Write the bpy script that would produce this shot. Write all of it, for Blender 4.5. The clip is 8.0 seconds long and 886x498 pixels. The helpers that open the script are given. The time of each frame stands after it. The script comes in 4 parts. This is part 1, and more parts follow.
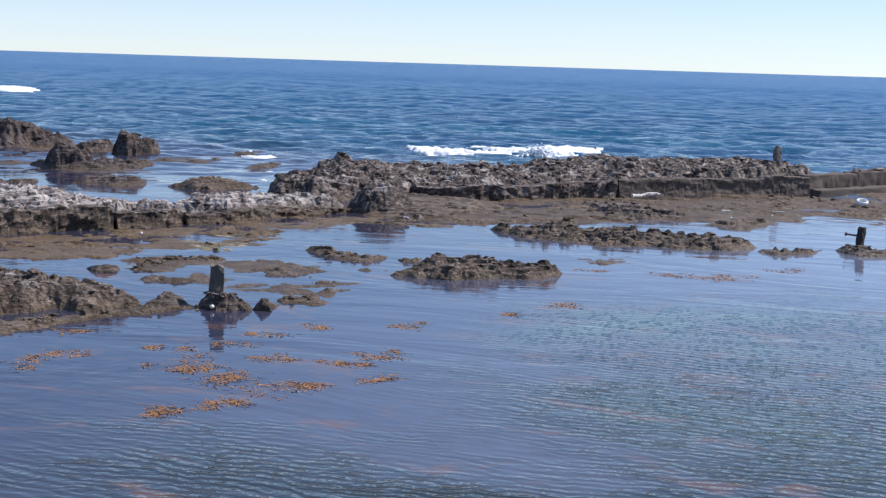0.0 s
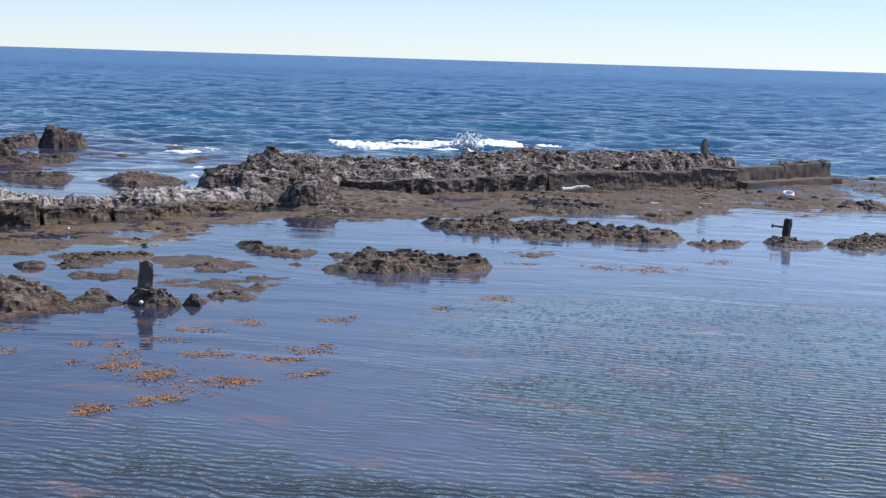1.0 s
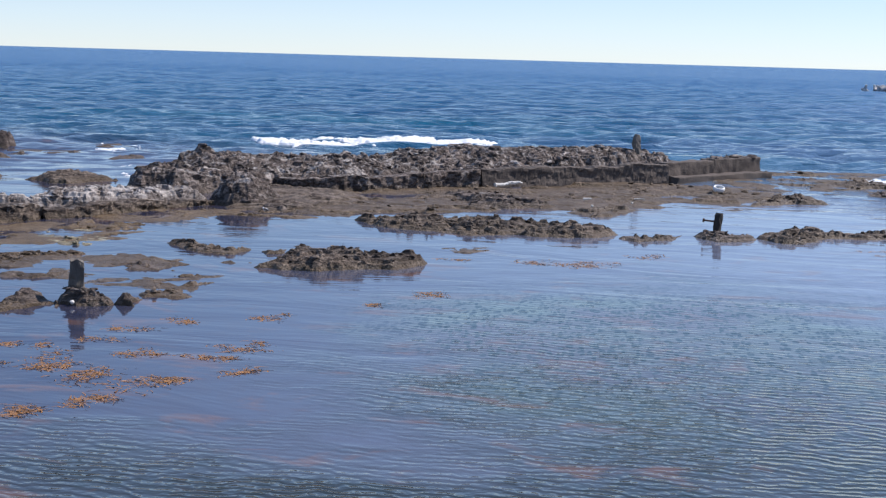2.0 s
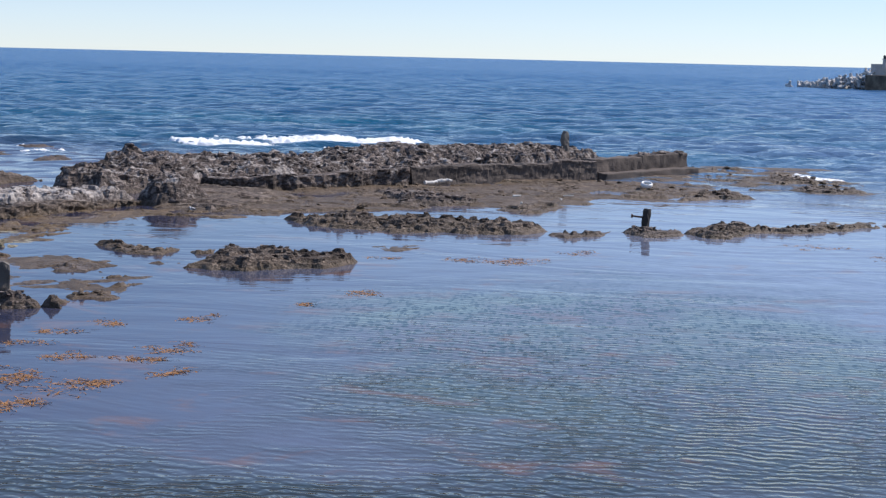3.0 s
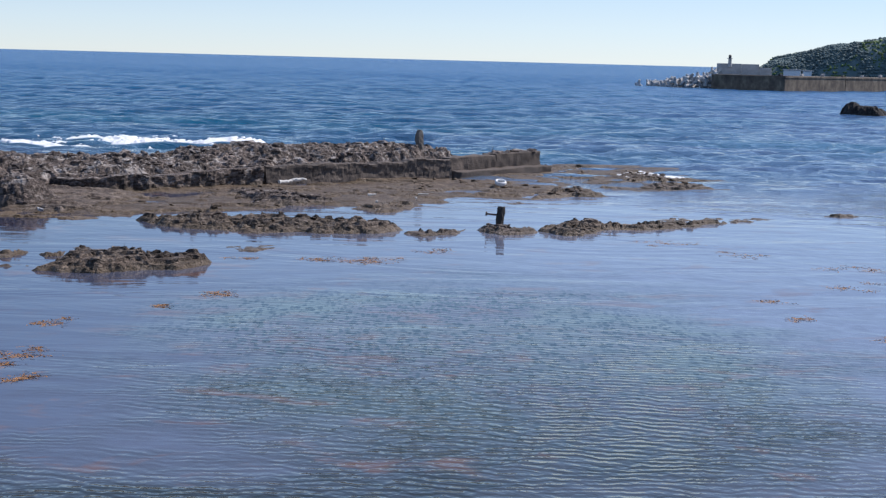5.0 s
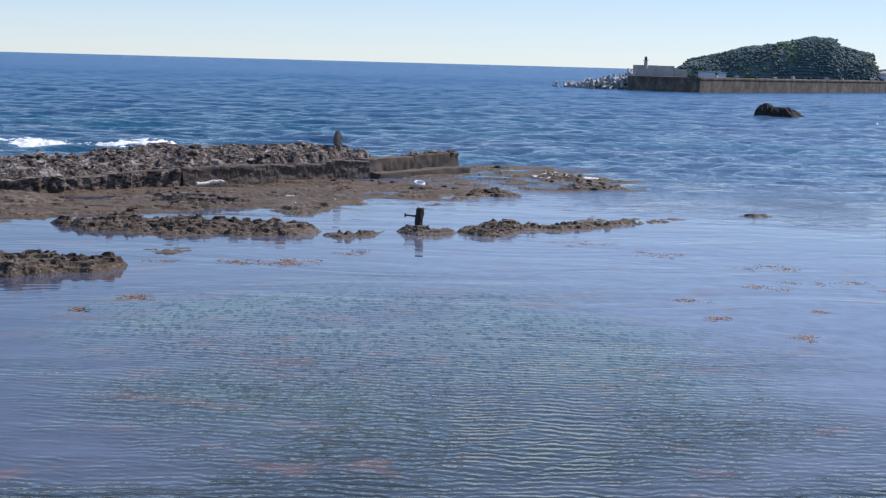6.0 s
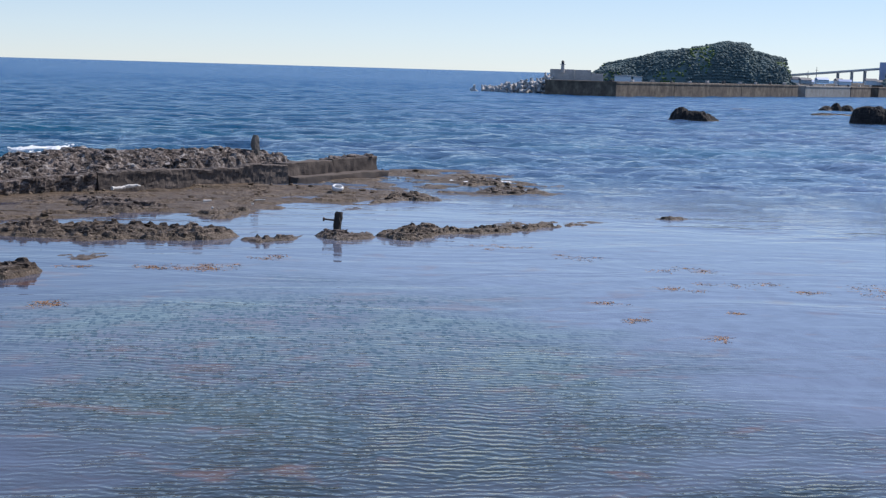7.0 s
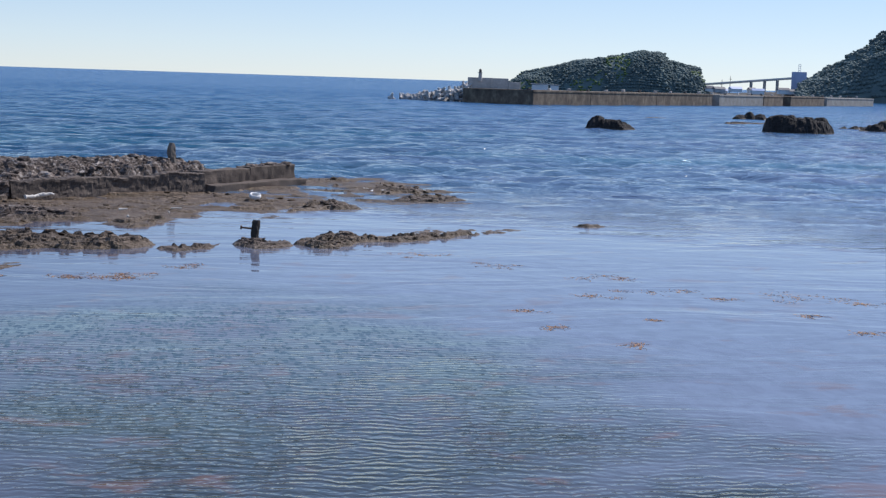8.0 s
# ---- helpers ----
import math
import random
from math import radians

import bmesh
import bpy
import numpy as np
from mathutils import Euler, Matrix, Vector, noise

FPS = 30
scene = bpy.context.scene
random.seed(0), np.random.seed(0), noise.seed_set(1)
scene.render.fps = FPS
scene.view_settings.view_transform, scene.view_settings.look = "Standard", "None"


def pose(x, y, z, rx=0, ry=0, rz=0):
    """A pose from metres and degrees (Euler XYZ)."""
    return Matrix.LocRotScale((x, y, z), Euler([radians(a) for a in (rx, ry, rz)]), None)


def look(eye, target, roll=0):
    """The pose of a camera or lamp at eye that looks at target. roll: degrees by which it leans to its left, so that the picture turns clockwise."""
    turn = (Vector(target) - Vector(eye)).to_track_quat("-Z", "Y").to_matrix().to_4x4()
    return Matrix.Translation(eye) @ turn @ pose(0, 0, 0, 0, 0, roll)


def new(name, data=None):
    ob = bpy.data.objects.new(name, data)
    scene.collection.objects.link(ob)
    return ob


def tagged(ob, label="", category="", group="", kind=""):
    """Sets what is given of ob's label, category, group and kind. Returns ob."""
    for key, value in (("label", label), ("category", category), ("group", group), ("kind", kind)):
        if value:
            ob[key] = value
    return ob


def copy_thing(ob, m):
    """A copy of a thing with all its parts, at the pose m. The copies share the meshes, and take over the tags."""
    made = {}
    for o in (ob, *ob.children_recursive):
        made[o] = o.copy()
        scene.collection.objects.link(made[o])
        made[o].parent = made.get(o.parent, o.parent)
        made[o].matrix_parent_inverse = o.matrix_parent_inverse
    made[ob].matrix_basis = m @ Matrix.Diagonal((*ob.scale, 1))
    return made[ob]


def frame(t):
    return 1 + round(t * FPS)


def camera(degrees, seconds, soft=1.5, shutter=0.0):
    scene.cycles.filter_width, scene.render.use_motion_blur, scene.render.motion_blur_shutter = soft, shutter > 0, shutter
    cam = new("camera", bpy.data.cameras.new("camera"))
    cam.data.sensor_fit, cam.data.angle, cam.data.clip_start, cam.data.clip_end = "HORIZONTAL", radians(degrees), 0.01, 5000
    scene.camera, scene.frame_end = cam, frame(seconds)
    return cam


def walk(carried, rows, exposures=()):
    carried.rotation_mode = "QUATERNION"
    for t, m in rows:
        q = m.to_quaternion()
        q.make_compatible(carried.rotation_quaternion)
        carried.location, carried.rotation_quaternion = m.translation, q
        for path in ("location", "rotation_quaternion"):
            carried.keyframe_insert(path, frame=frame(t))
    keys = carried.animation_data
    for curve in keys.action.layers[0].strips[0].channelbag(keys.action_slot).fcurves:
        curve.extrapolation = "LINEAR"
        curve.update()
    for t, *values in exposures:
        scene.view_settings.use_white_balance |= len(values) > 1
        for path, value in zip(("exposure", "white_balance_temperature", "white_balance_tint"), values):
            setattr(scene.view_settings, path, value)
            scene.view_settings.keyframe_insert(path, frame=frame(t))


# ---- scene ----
# ---------------- camera: a pan from a fixed stand on the shore ----------------
cam = camera(32.93, 8.0, soft=1.3)
EYE = 6.0
PAN = [
    (0.0, -11.98, -7.11, 1.76),
    (0.5, -10.77, -7.19, 1.79),
    (1.0, -9.31, -7.27, 1.74),
    (1.5, -8.06, -7.31, 1.71),
    (3.0, -4.07, -7.34, 1.36),
    (3.5, -2.80, -7.33, 1.34),
    (4.0, -1.34, -7.32, 1.37),
    (4.5, -0.00, -7.29, 1.41),
    (6.0, 4.60, -7.12, 1.55),
    (6.5, 6.04, -7.02, 1.55),
    (7.0, 7.72, -6.89, 1.64),
    (7.5, 9.19, -6.76, 1.70),
    (8.0, 10.85, -6.49, 1.83),
]
walk(cam, [(t, pose(0, 0, EYE, 90 + tilt, 0, -turn) @ pose(0, 0, 0, 0, 0, roll)) for t, turn, tilt, roll in PAN], exposures=[(0.0, 0.33, 5930, 14), (8.0, 0.09, 5930, 14)])

# ---------------- sky and sun ----------------
SUN_TURN, SUN_UP = 60.0, 46.0
world = bpy.data.worlds.new("sky")
scene.world = world
world.use_nodes = True
wn = world.node_tree.nodes
sky = wn.new("ShaderNodeTexSky")
sky.sky_type, sky.sun_disc = "NISHITA", False
sky.sun_elevation, sky.sun_rotation = radians(SUN_UP), radians(SUN_TURN)
sky.altitude, sky.air_density, sky.dust_density, sky.ozone_density = 0, 0.75, 0.0, 4.5
veil = wn.new("ShaderNodeGamma")
veil.inputs["Gamma"].default_value = 0.58
world.node_tree.links.new(sky.outputs[0], veil.inputs["Color"])
rich = wn.new("ShaderNodeHueSaturation")
rich.inputs["Saturation"].default_value = 1.2
world.node_tree.links.new(veil.outputs[0], rich.inputs["Color"])
rich.inputs["Hue"].default_value = 0.505
world.node_tree.links.new(rich.outputs[0], wn["Background"].inputs["Color"])
wn["Background"].inputs["Strength"].default_value = 0.235
sun = new("sun", bpy.data.lights.new("sun", "SUN"))
sun.data.energy, sun.data.angle, sun.data.color = 4.8, radians(0.6), (1.0, 0.91, 0.79)
sd = Vector((math.sin(radians(SUN_TURN)) * math.cos(radians(SUN_UP)), math.cos(radians(SUN_TURN)) * math.cos(radians(SUN_UP)), math.sin(radians(SUN_UP))))
sun.matrix_world = look(sd * 100, (0, 0, 0))


# ---------------- materials ----------------
class Nodes:
    """A node material in the making."""

    def __init__(self, name):
        self.mat = bpy.data.materials.new(name)
        self.mat.use_nodes = True
        self.n, self.l = self.mat.node_tree.nodes, self.mat.node_tree.links
        self.b = self.n["Principled BSDF"]

    def add(self, kind, **ins):
        nd = self.n.new(kind)
        for k, v in ins.items():
            k = k.replace("_", " ")
            if isinstance(v, bpy.types.NodeSocket):
                self.l.new(v, nd.inputs[k])
            else:
                nd.inputs[k].default_value = v
        return nd

    def coords(self, where, scale=(1, 1, 1), turn=0.0):
        if where == "world":
            src = self.n.new("ShaderNodeNewGeometry").outputs["Position"]
        else:
            src = self.n.new("ShaderNodeTexCoord").outputs["Object"]
        m = self.add("ShaderNodeMapping", Vector=src)
        m.inputs["Scale"].default_value, m.inputs["Rotation"].default_value = scale, (0, 0, radians(turn))
        return m.outputs[0]

    def noise(self, vec, scale, detail=4.0, rough=0.55, distortion=0.0):
        return self.add("ShaderNodeTexNoise", Vector=vec, Scale=scale, Detail=detail, Roughness=rough, Distortion=distortion).outputs["Fac"]

    def ramp(self, fac, stops):
        r = self.add("ShaderNodeValToRGB", Fac=fac)
        el = r.color_ramp.elements
        while len(el) < len(stops):
            el.new(0.5)
        for e, (p, c) in zip(el, stops):
            e.position = p
            e.color = (*c, 1) if not isinstance(c, (int, float)) else (c, c, c, 1)
        return r.outputs[0]

    def mix(self, fac, a, b, blend="MIX"):
        m = self.n.new("ShaderNodeMix")
        m.data_type, m.blend_type = "RGBA", blend
        for k, v in ((0, fac), (6, a), (7, b)):
            if isinstance(v, bpy.types.NodeSocket):
                self.l.new(v, m.inputs[k])
            else:
                m.inputs[k].default_value = (*v, 1) if isinstance(v, tuple) else v
        return m.outputs[2]

    def math(self, op, a, b=0.0, clamp=False):
        m = self.n.new("ShaderNodeMath")
        m.operation, m.use_clamp = op, clamp
        for k, v in ((0, a), (1, b)):
            if isinstance(v, bpy.types.NodeSocket):
                self.l.new(v, m.inputs[k])
            else:
                m.inputs[k].default_value = v
        return m.outputs[0]

    def bump(self, height, distance, strength=1.0):
        b = self.add("ShaderNodeBump", Height=height, Distance=distance, Strength=strength)
        self.l.new(b.outputs[0], self.b.inputs["Normal"])
        return b

    def done(self, color=None, rough=None, **ins):
        for k, v in (("Base Color", color), ("Roughness", rough), *((k.replace("_", " "), v) for k, v in ins.items())):
            if v is None:
                continue
            if isinstance(v, bpy.types.NodeSocket):
                self.l.new(v, self.b.inputs[k])
            else:
                self.b.inputs[k].default_value = (*v, 1) if isinstance(v, tuple) else v
        return self.mat


def rock_material(name, dark, mid, light, crust=0.0, crust_color=(0.52, 0.45, 0.4), wet=0.25, weed=0.45):
    """Weathered lava rock: grain, blotches, pale crust on the drier crests, weed and wet near the water."""
    m = Nodes(name)
    v = m.coords("world")
    flat = m.coords("world", (1, 1, 2.2))
    big, fine, grit = m.noise(v, 0.55, 5, 0.6), m.noise(flat, 3.2, 6, 0.7, 0.8), m.noise(flat, 14, 4, 0.65)
    mixd = m.math("ADD", m.math("MULTIPLY", big, 0.4), m.math("MULTIPLY", fine, 0.6))
    col = m.ramp(mixd, [(0.4, dark), (0.52, mid), (0.64, light)])
    col = m.mix(0.75, col, m.ramp(grit, [(0.38, 0.16), (0.6, 1.2)]), "MULTIPLY")
    vor = m.add("ShaderNodeTexVoronoi", Vector=flat, Scale=3.4)
    cellr = m.n.new("ShaderNodeSeparateColor")
    m.l.new(vor.outputs["Color"], cellr.inputs[0])
    col = m.mix(m.ramp(cellr.outputs[0], [(0.55, 0.0), (1.0, 0.55)]), col, light)
    pits = m.add("ShaderNodeTexVoronoi", Vector=flat, Scale=6.5)
    col = m.mix(m.ramp(pits.outputs["Distance"], [(0.5, 0.0), (0.8, 0.7)]), col, dark)
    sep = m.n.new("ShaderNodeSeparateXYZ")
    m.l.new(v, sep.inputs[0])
    nrm = m.n.new("ShaderNodeSeparateXYZ")
    m.l.new(m.n.new("ShaderNodeNewGeometry").outputs["Normal"], nrm.inputs[0])
    if crust:
        patch = m.ramp(m.noise(v, 1.7, 6, 0.7, 0.8), [(0.62 - 0.3 * crust, 0.0), (0.74 - 0.3 * crust, 1.0)])
        up = m.ramp(nrm.outputs[2], [(-0.1, 0.35), (0.6, 1.0)])
        high = m.ramp(sep.outputs[2], [(0.2, 0.0), (0.5, 1.0)])
        fac = m.math("MULTIPLY", m.math("MULTIPLY", patch, up), high)
        col = m.mix(m.math("MULTIPLY", fac, 0.85), col, m.mix(grit, crust_color, (0.6, 0.55, 0.5)))
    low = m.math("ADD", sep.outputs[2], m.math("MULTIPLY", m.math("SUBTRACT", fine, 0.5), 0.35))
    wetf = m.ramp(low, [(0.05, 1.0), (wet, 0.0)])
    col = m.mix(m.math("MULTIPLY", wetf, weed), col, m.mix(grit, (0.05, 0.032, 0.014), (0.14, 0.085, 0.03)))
    m.bump(m.math("ADD", m.math("MULTIPLY", fine, 0.7), m.math("MULTIPLY", grit, 0.3)), 0.16, 1.0)
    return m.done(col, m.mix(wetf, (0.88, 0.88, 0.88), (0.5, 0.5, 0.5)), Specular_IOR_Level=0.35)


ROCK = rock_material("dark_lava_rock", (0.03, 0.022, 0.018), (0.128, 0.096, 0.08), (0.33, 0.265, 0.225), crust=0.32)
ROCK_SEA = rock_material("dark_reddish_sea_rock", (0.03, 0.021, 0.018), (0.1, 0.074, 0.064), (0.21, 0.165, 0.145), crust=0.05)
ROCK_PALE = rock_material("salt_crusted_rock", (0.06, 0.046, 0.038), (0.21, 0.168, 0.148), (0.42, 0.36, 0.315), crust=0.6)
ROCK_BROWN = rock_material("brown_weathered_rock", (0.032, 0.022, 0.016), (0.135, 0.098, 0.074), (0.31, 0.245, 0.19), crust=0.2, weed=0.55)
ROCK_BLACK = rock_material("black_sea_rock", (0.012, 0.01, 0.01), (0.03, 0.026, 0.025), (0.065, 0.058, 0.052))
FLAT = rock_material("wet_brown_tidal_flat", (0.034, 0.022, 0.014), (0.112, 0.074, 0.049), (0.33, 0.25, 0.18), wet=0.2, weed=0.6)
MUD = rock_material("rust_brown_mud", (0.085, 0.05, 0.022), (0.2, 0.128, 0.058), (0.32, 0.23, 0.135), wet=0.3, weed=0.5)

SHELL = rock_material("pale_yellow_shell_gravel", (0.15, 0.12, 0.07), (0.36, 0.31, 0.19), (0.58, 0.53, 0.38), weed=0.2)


def concrete_material(name, base, stain, streak=0.5):
    m = Nodes(name)
    v = m.coords("world")
    n1, n2, n3 = m.noise(v, 0.5, 6, 0.65), m.noise(v, 7, 5, 0.6), m.noise(m.coords("world", (1.1, 1.1, 0.3)), 0.4, 6, 0.7)
    col = m.mix(m.ramp(n1, [(0.35, 0.0), (0.65, 1.0)]), base, stain)
    col = m.mix(m.math("MULTIPLY", m.ramp(n3, [(0.45, 0.0), (0.62, 1.0)]), streak), col, stain)
    col = m.mix(0.45, col, m.ramp(n2, [(0.3, 0.45), (0.7, 1.0)]), "MULTIPLY")
    m.bump(n2, 0.03)
    return m.done(col, 0.88)


WALL = concrete_material("old_dark_cast_wall", (0.155, 0.12, 0.098), (0.06, 0.045, 0.037))
POST = concrete_material("weathered_concrete_post", (0.26, 0.225, 0.19), (0.1, 0.085, 0.07))
PIER = concrete_material("stained_pier_concrete", (0.29, 0.225, 0.155), (0.1, 0.075, 0.055), 0.8)
PIER_NEW = concrete_material("pale_pier_concrete", (0.46, 0.43, 0.38), (0.3, 0.27, 0.23), 0.4)
CONCRETE = concrete_material("pale_grey_concrete", (0.62, 0.6, 0.57), (0.42, 0.4, 0.38), 0.3)


def plain(name, color, rough=0.6, scale=8.0, vary=0.35, metal=0.0, bump=0.004):
    m = Nodes(name)
    v = m.coords("object")
    n = m.noise(v, scale, 5, 0.6)
    m.bump(n, bump)
    return m.done(m.mix(1.0, color, m.ramp(n, [(0.3, 1 - vary), (0.7, 1.0)]), "MULTIPLY"), rough, Metallic=metal)


WHITE = plain("white_paint", (0.8, 0.79, 0.77), 0.5, vary=0.15)
DRIFT = plain("bleached_driftwood", (0.72, 0.68, 0.62), 0.8, 14, 0.3)
# blue paint of the far shore, lightened by haze put into its colour
BLUE_HAZY = plain("hazy_blue_steel_paint", (0.44, 0.52, 0.74), 0.5, 0.3, 0.2)
DARK = plain("dark_steel", (0.05, 0.05, 0.055), 0.6)
ROOF = plain("grey_roof", (0.16, 0.16, 0.18), 0.7, 0.5)
WOOD = plain("black_waterlogged_timber", (0.035, 0.028, 0.022), 0.75, 10, 0.5)
RUST = plain("rusty_iron", (0.12, 0.06, 0.035), 0.8, 12, 0.5)
FOAM = plain("white_sea_foam", (0.86, 0.88, 0.9), 0.75, 5, 0.2, bump=0.05)
WEED = plain("orange_brown_seaweed", (0.4, 0.19, 0.06), 0.6, 3, 0.6, bump=0.01)
# foliage of the far hills, distance haze mixed in: paler and bluer
LEAF_HAZY = plain("hazy_green_foliage", (0.15, 0.2, 0.19), 0.9, 0.06, 0.45, bump=0.2)
LEAF_BRIGHT = plain("bright_green_scrub", (0.13, 0.19, 0.05), 0.8, 0.1, 0.4, bump=0.2)
CLIFF = plain("dark_cliff_rock", (0.1, 0.095, 0.09), 0.9, 0.25, 0.6, bump=0.5)


def water_material():
    """Sea water: a smooth dielectric over the colour that the water and the bottom send back, with some sky reflection
    painted into it. Ripples ride with the sheet; colours stay in place.
    """
    m = Nodes("sea_water")
    v = m.coords("world")
    sep = m.n.new("ShaderNodeSeparateXYZ")
    m.l.new(v, sep.inputs[0])
    x, y = sep.outputs[0], sep.outputs[1]
    patchy = m.noise(m.coords("world", (0.5, 1.0, 1)), 0.16, 4, 0.65)
    warp = m.math("MULTIPLY", m.math("SUBTRACT", patchy, 0.5), 2.2)
    # how open the water is: none in the pool, full past the reef
    open_ = m.math("ADD", m.math("ADD", m.math("MULTIPLY", x, 0.5), y), m.math("MULTIPLY", warp, 9.0))
    open_ = m.ramp(m.math("DIVIDE", open_, 200.0, True), [(0.33, 0.0), (0.46, 1.0)])
    # wind-ruffled water over the weed bed in the middle of the pool and near the shore
    dx, dy = m.math("DIVIDE", m.math("SUBTRACT", x, 2.0), 9.0), m.math("DIVIDE", m.math("SUBTRACT", y, 29.5), 15.5)
    ring = m.math("ADD", m.math("SQRT", m.math("ADD", m.math("MULTIPLY", dx, dx), m.math("MULTIPLY", dy, dy))), m.math("MULTIPLY", warp, 0.75))
    near = m.math("ADD", m.math("DIVIDE", m.math("SUBTRACT", y, 11.0), 19.0), warp)
    near = m.math("ADD", near, m.math("MULTIPLY", m.math("ABSOLUTE", m.math("SUBTRACT", x, 0.5)), 0.035))
    calm = m.ramp(m.math("MINIMUM", ring, near), [(0.5, 0.0), (1.2, 1.0)])
    ruffled = m.math("SUBTRACT", 1.0, calm)
    # colours of the bottom and the water
    spots = m.ramp(m.noise(m.coords("world", (1, 0.6, 1)), 2.1, 4, 0.6, 0.4), [(0.4, 0.0), (0.62, 1.0)])
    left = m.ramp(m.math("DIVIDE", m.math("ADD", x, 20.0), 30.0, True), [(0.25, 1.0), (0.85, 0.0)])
    # the pale right end carries sky reflection painted into the body colour
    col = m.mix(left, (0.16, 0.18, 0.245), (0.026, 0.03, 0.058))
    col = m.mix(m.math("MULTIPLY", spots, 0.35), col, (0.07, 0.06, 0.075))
    bed = m.mix(m.ramp(m.noise(v, 0.22, 3, 0.55), [(0.38, 0.0), (0.6, 1.0)]), (0.11, 0.145, 0.125), (0.1, 0.095, 0.11))
    # bed darker, and its tufts fainter, towards the near shore
    nearshore = m.ramp(m.math("DIVIDE", y, 100.0, True), [(0.2, 1.0), (0.33, 0.0)])
    bed = m.mix(nearshore, bed, (0.028, 0.032, 0.032))
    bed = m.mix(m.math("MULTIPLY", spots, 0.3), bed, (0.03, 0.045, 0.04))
    # weed tufts on the bottom, told apart through the water
    tuft = m.coords("world", (1, 0.36, 1), 8)
    wob = m.n.new("ShaderNodeVectorMath")
    wob.operation = "MULTIPLY_ADD"
    nz = m.add("ShaderNodeTexNoise", Vector=tuft, Scale=5.0, Detail=2.0)
    m.l.new(nz.outputs["Color"], wob.inputs[0])
    wob.inputs[1].default_value = (0.22, 0.22, 0.0)
    m.l.new(tuft, wob.inputs[2])
    vor = m.add("ShaderNodeTexVoronoi", Vector=wob.outputs[0], Scale=7.5, Randomness=1.0)
    pick = m.n.new("ShaderNodeSeparateColor")
    m.l.new(vor.outputs["Color"], pick.inputs[0])
    size = m.math("ADD", m.math("MULTIPLY", pick.outputs[0], 0.5), 0.2)
    dot = m.ramp(m.math("SUBTRACT", size, vor.outputs["Distance"]), [(0.0, 0.0), (0.1, 1.0)])
    dense = m.ramp(m.noise(v, 0.35, 3, 0.55), [(0.3, 0.45), (0.5, 1.0)])
    bed = m.mix(m.math("MULTIPLY", m.math("MULTIPLY", dot, dense), m.math("SUBTRACT", 0.95, m.math("MULTIPLY", nearshore, 0.75))), bed, (0.008, 0.02, 0.012))
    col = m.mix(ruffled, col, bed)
    rust = m.ramp(m.noise(m.coords("world", (0.8, 1.3, 1)), 0.55, 5, 0.62, 0.6), [(0.57, 0.0), (0.66, 1.0)])
    col = m.mix(m.math("MULTIPLY", rust, 0.55), col, (0.17, 0.085, 0.05))
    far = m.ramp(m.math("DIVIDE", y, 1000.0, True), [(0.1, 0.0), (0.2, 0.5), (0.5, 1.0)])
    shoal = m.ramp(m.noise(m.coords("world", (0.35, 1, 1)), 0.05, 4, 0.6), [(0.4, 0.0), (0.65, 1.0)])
    # paler to the right: shallows plus brighter sky reflection put into the colour
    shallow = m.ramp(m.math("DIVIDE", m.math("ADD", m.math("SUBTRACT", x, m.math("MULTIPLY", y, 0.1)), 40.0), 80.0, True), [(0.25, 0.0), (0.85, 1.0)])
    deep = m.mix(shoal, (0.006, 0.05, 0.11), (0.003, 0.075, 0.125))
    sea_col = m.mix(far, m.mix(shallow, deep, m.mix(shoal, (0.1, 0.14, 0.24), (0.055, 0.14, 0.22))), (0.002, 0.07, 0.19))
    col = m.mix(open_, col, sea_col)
    # ripples: long crests near the shore, finer crossing ones over the bed, chop on the sea
    trains = []
    for turn, scale, off in ((15, 1.1, 6.5), (-3, 1.35, 7.5)):
        w = m.add("ShaderNodeTexWave", Vector=m.coords("object", (1, 1, 1), turn), Scale=scale, Distortion=off, Detail=3.0, Detail_Scale=1.3, Detail_Roughness=0.55)
        w.bands_direction = "Y"
        trains.append(w.outputs["Fac"])
    rip = m.noise(m.coords("object", (1.3, 1.5, 1), 12), 2.8, 2.0, 0.5, 0.3)
    gust = m.ramp(m.noise(m.coords("object", (1, 0.8, 1)), 0.7, 2, 0.5), [(0.35, 0.0), (0.65, 1.0)])
    crests = m.add("ShaderNodeMix", Factor=gust)
    m.l.new(trains[0], crests.inputs[2]), m.l.new(trains[1], crests.inputs[3])
    both = m.math("ADD", m.math("MULTIPLY", crests.outputs[0], 0.014), m.math("MULTIPLY", rip, 0.022))
    both = m.math("MULTIPLY", both, m.ramp(m.math("DIVIDE", y, 100.0, True), [(0.2, 1.0), (0.34, 0.22)]))
    still = m.math("MULTIPLY", m.noise(m.coords("object", (0.35, 1.3, 1), 5), 0.7, 3.0, 0.5, 0.4), 0.012)
    still = m.math("ADD", still, m.math("MULTIPLY", m.noise(m.coords("object", (0.45, 1, 1), 6), 0.3, 4.0, 0.55, 1.0), 0.05))
    small = m.math("ADD", m.math("MULTIPLY", both, m.math("ADD", m.math("MULTIPLY", ruffled, 0.95), 0.05)), still)
    o = m.coords("object", (0.75, 1.2, 1), 12)
    chop = m.math("ADD", m.math("MULTIPLY", m.noise(o, 1.5, 4, 0.62, 0.5), 0.27), m.math("MULTIPLY", m.noise(o, 0.4, 3, 0.6, 0.4), 0.6))
    height = m.math("ADD", m.math("MULTIPLY", small, m.math("SUBTRACT", 1.0, open_)), m.math("MULTIPLY", chop, open_))
    m.bump(height, 1.0)
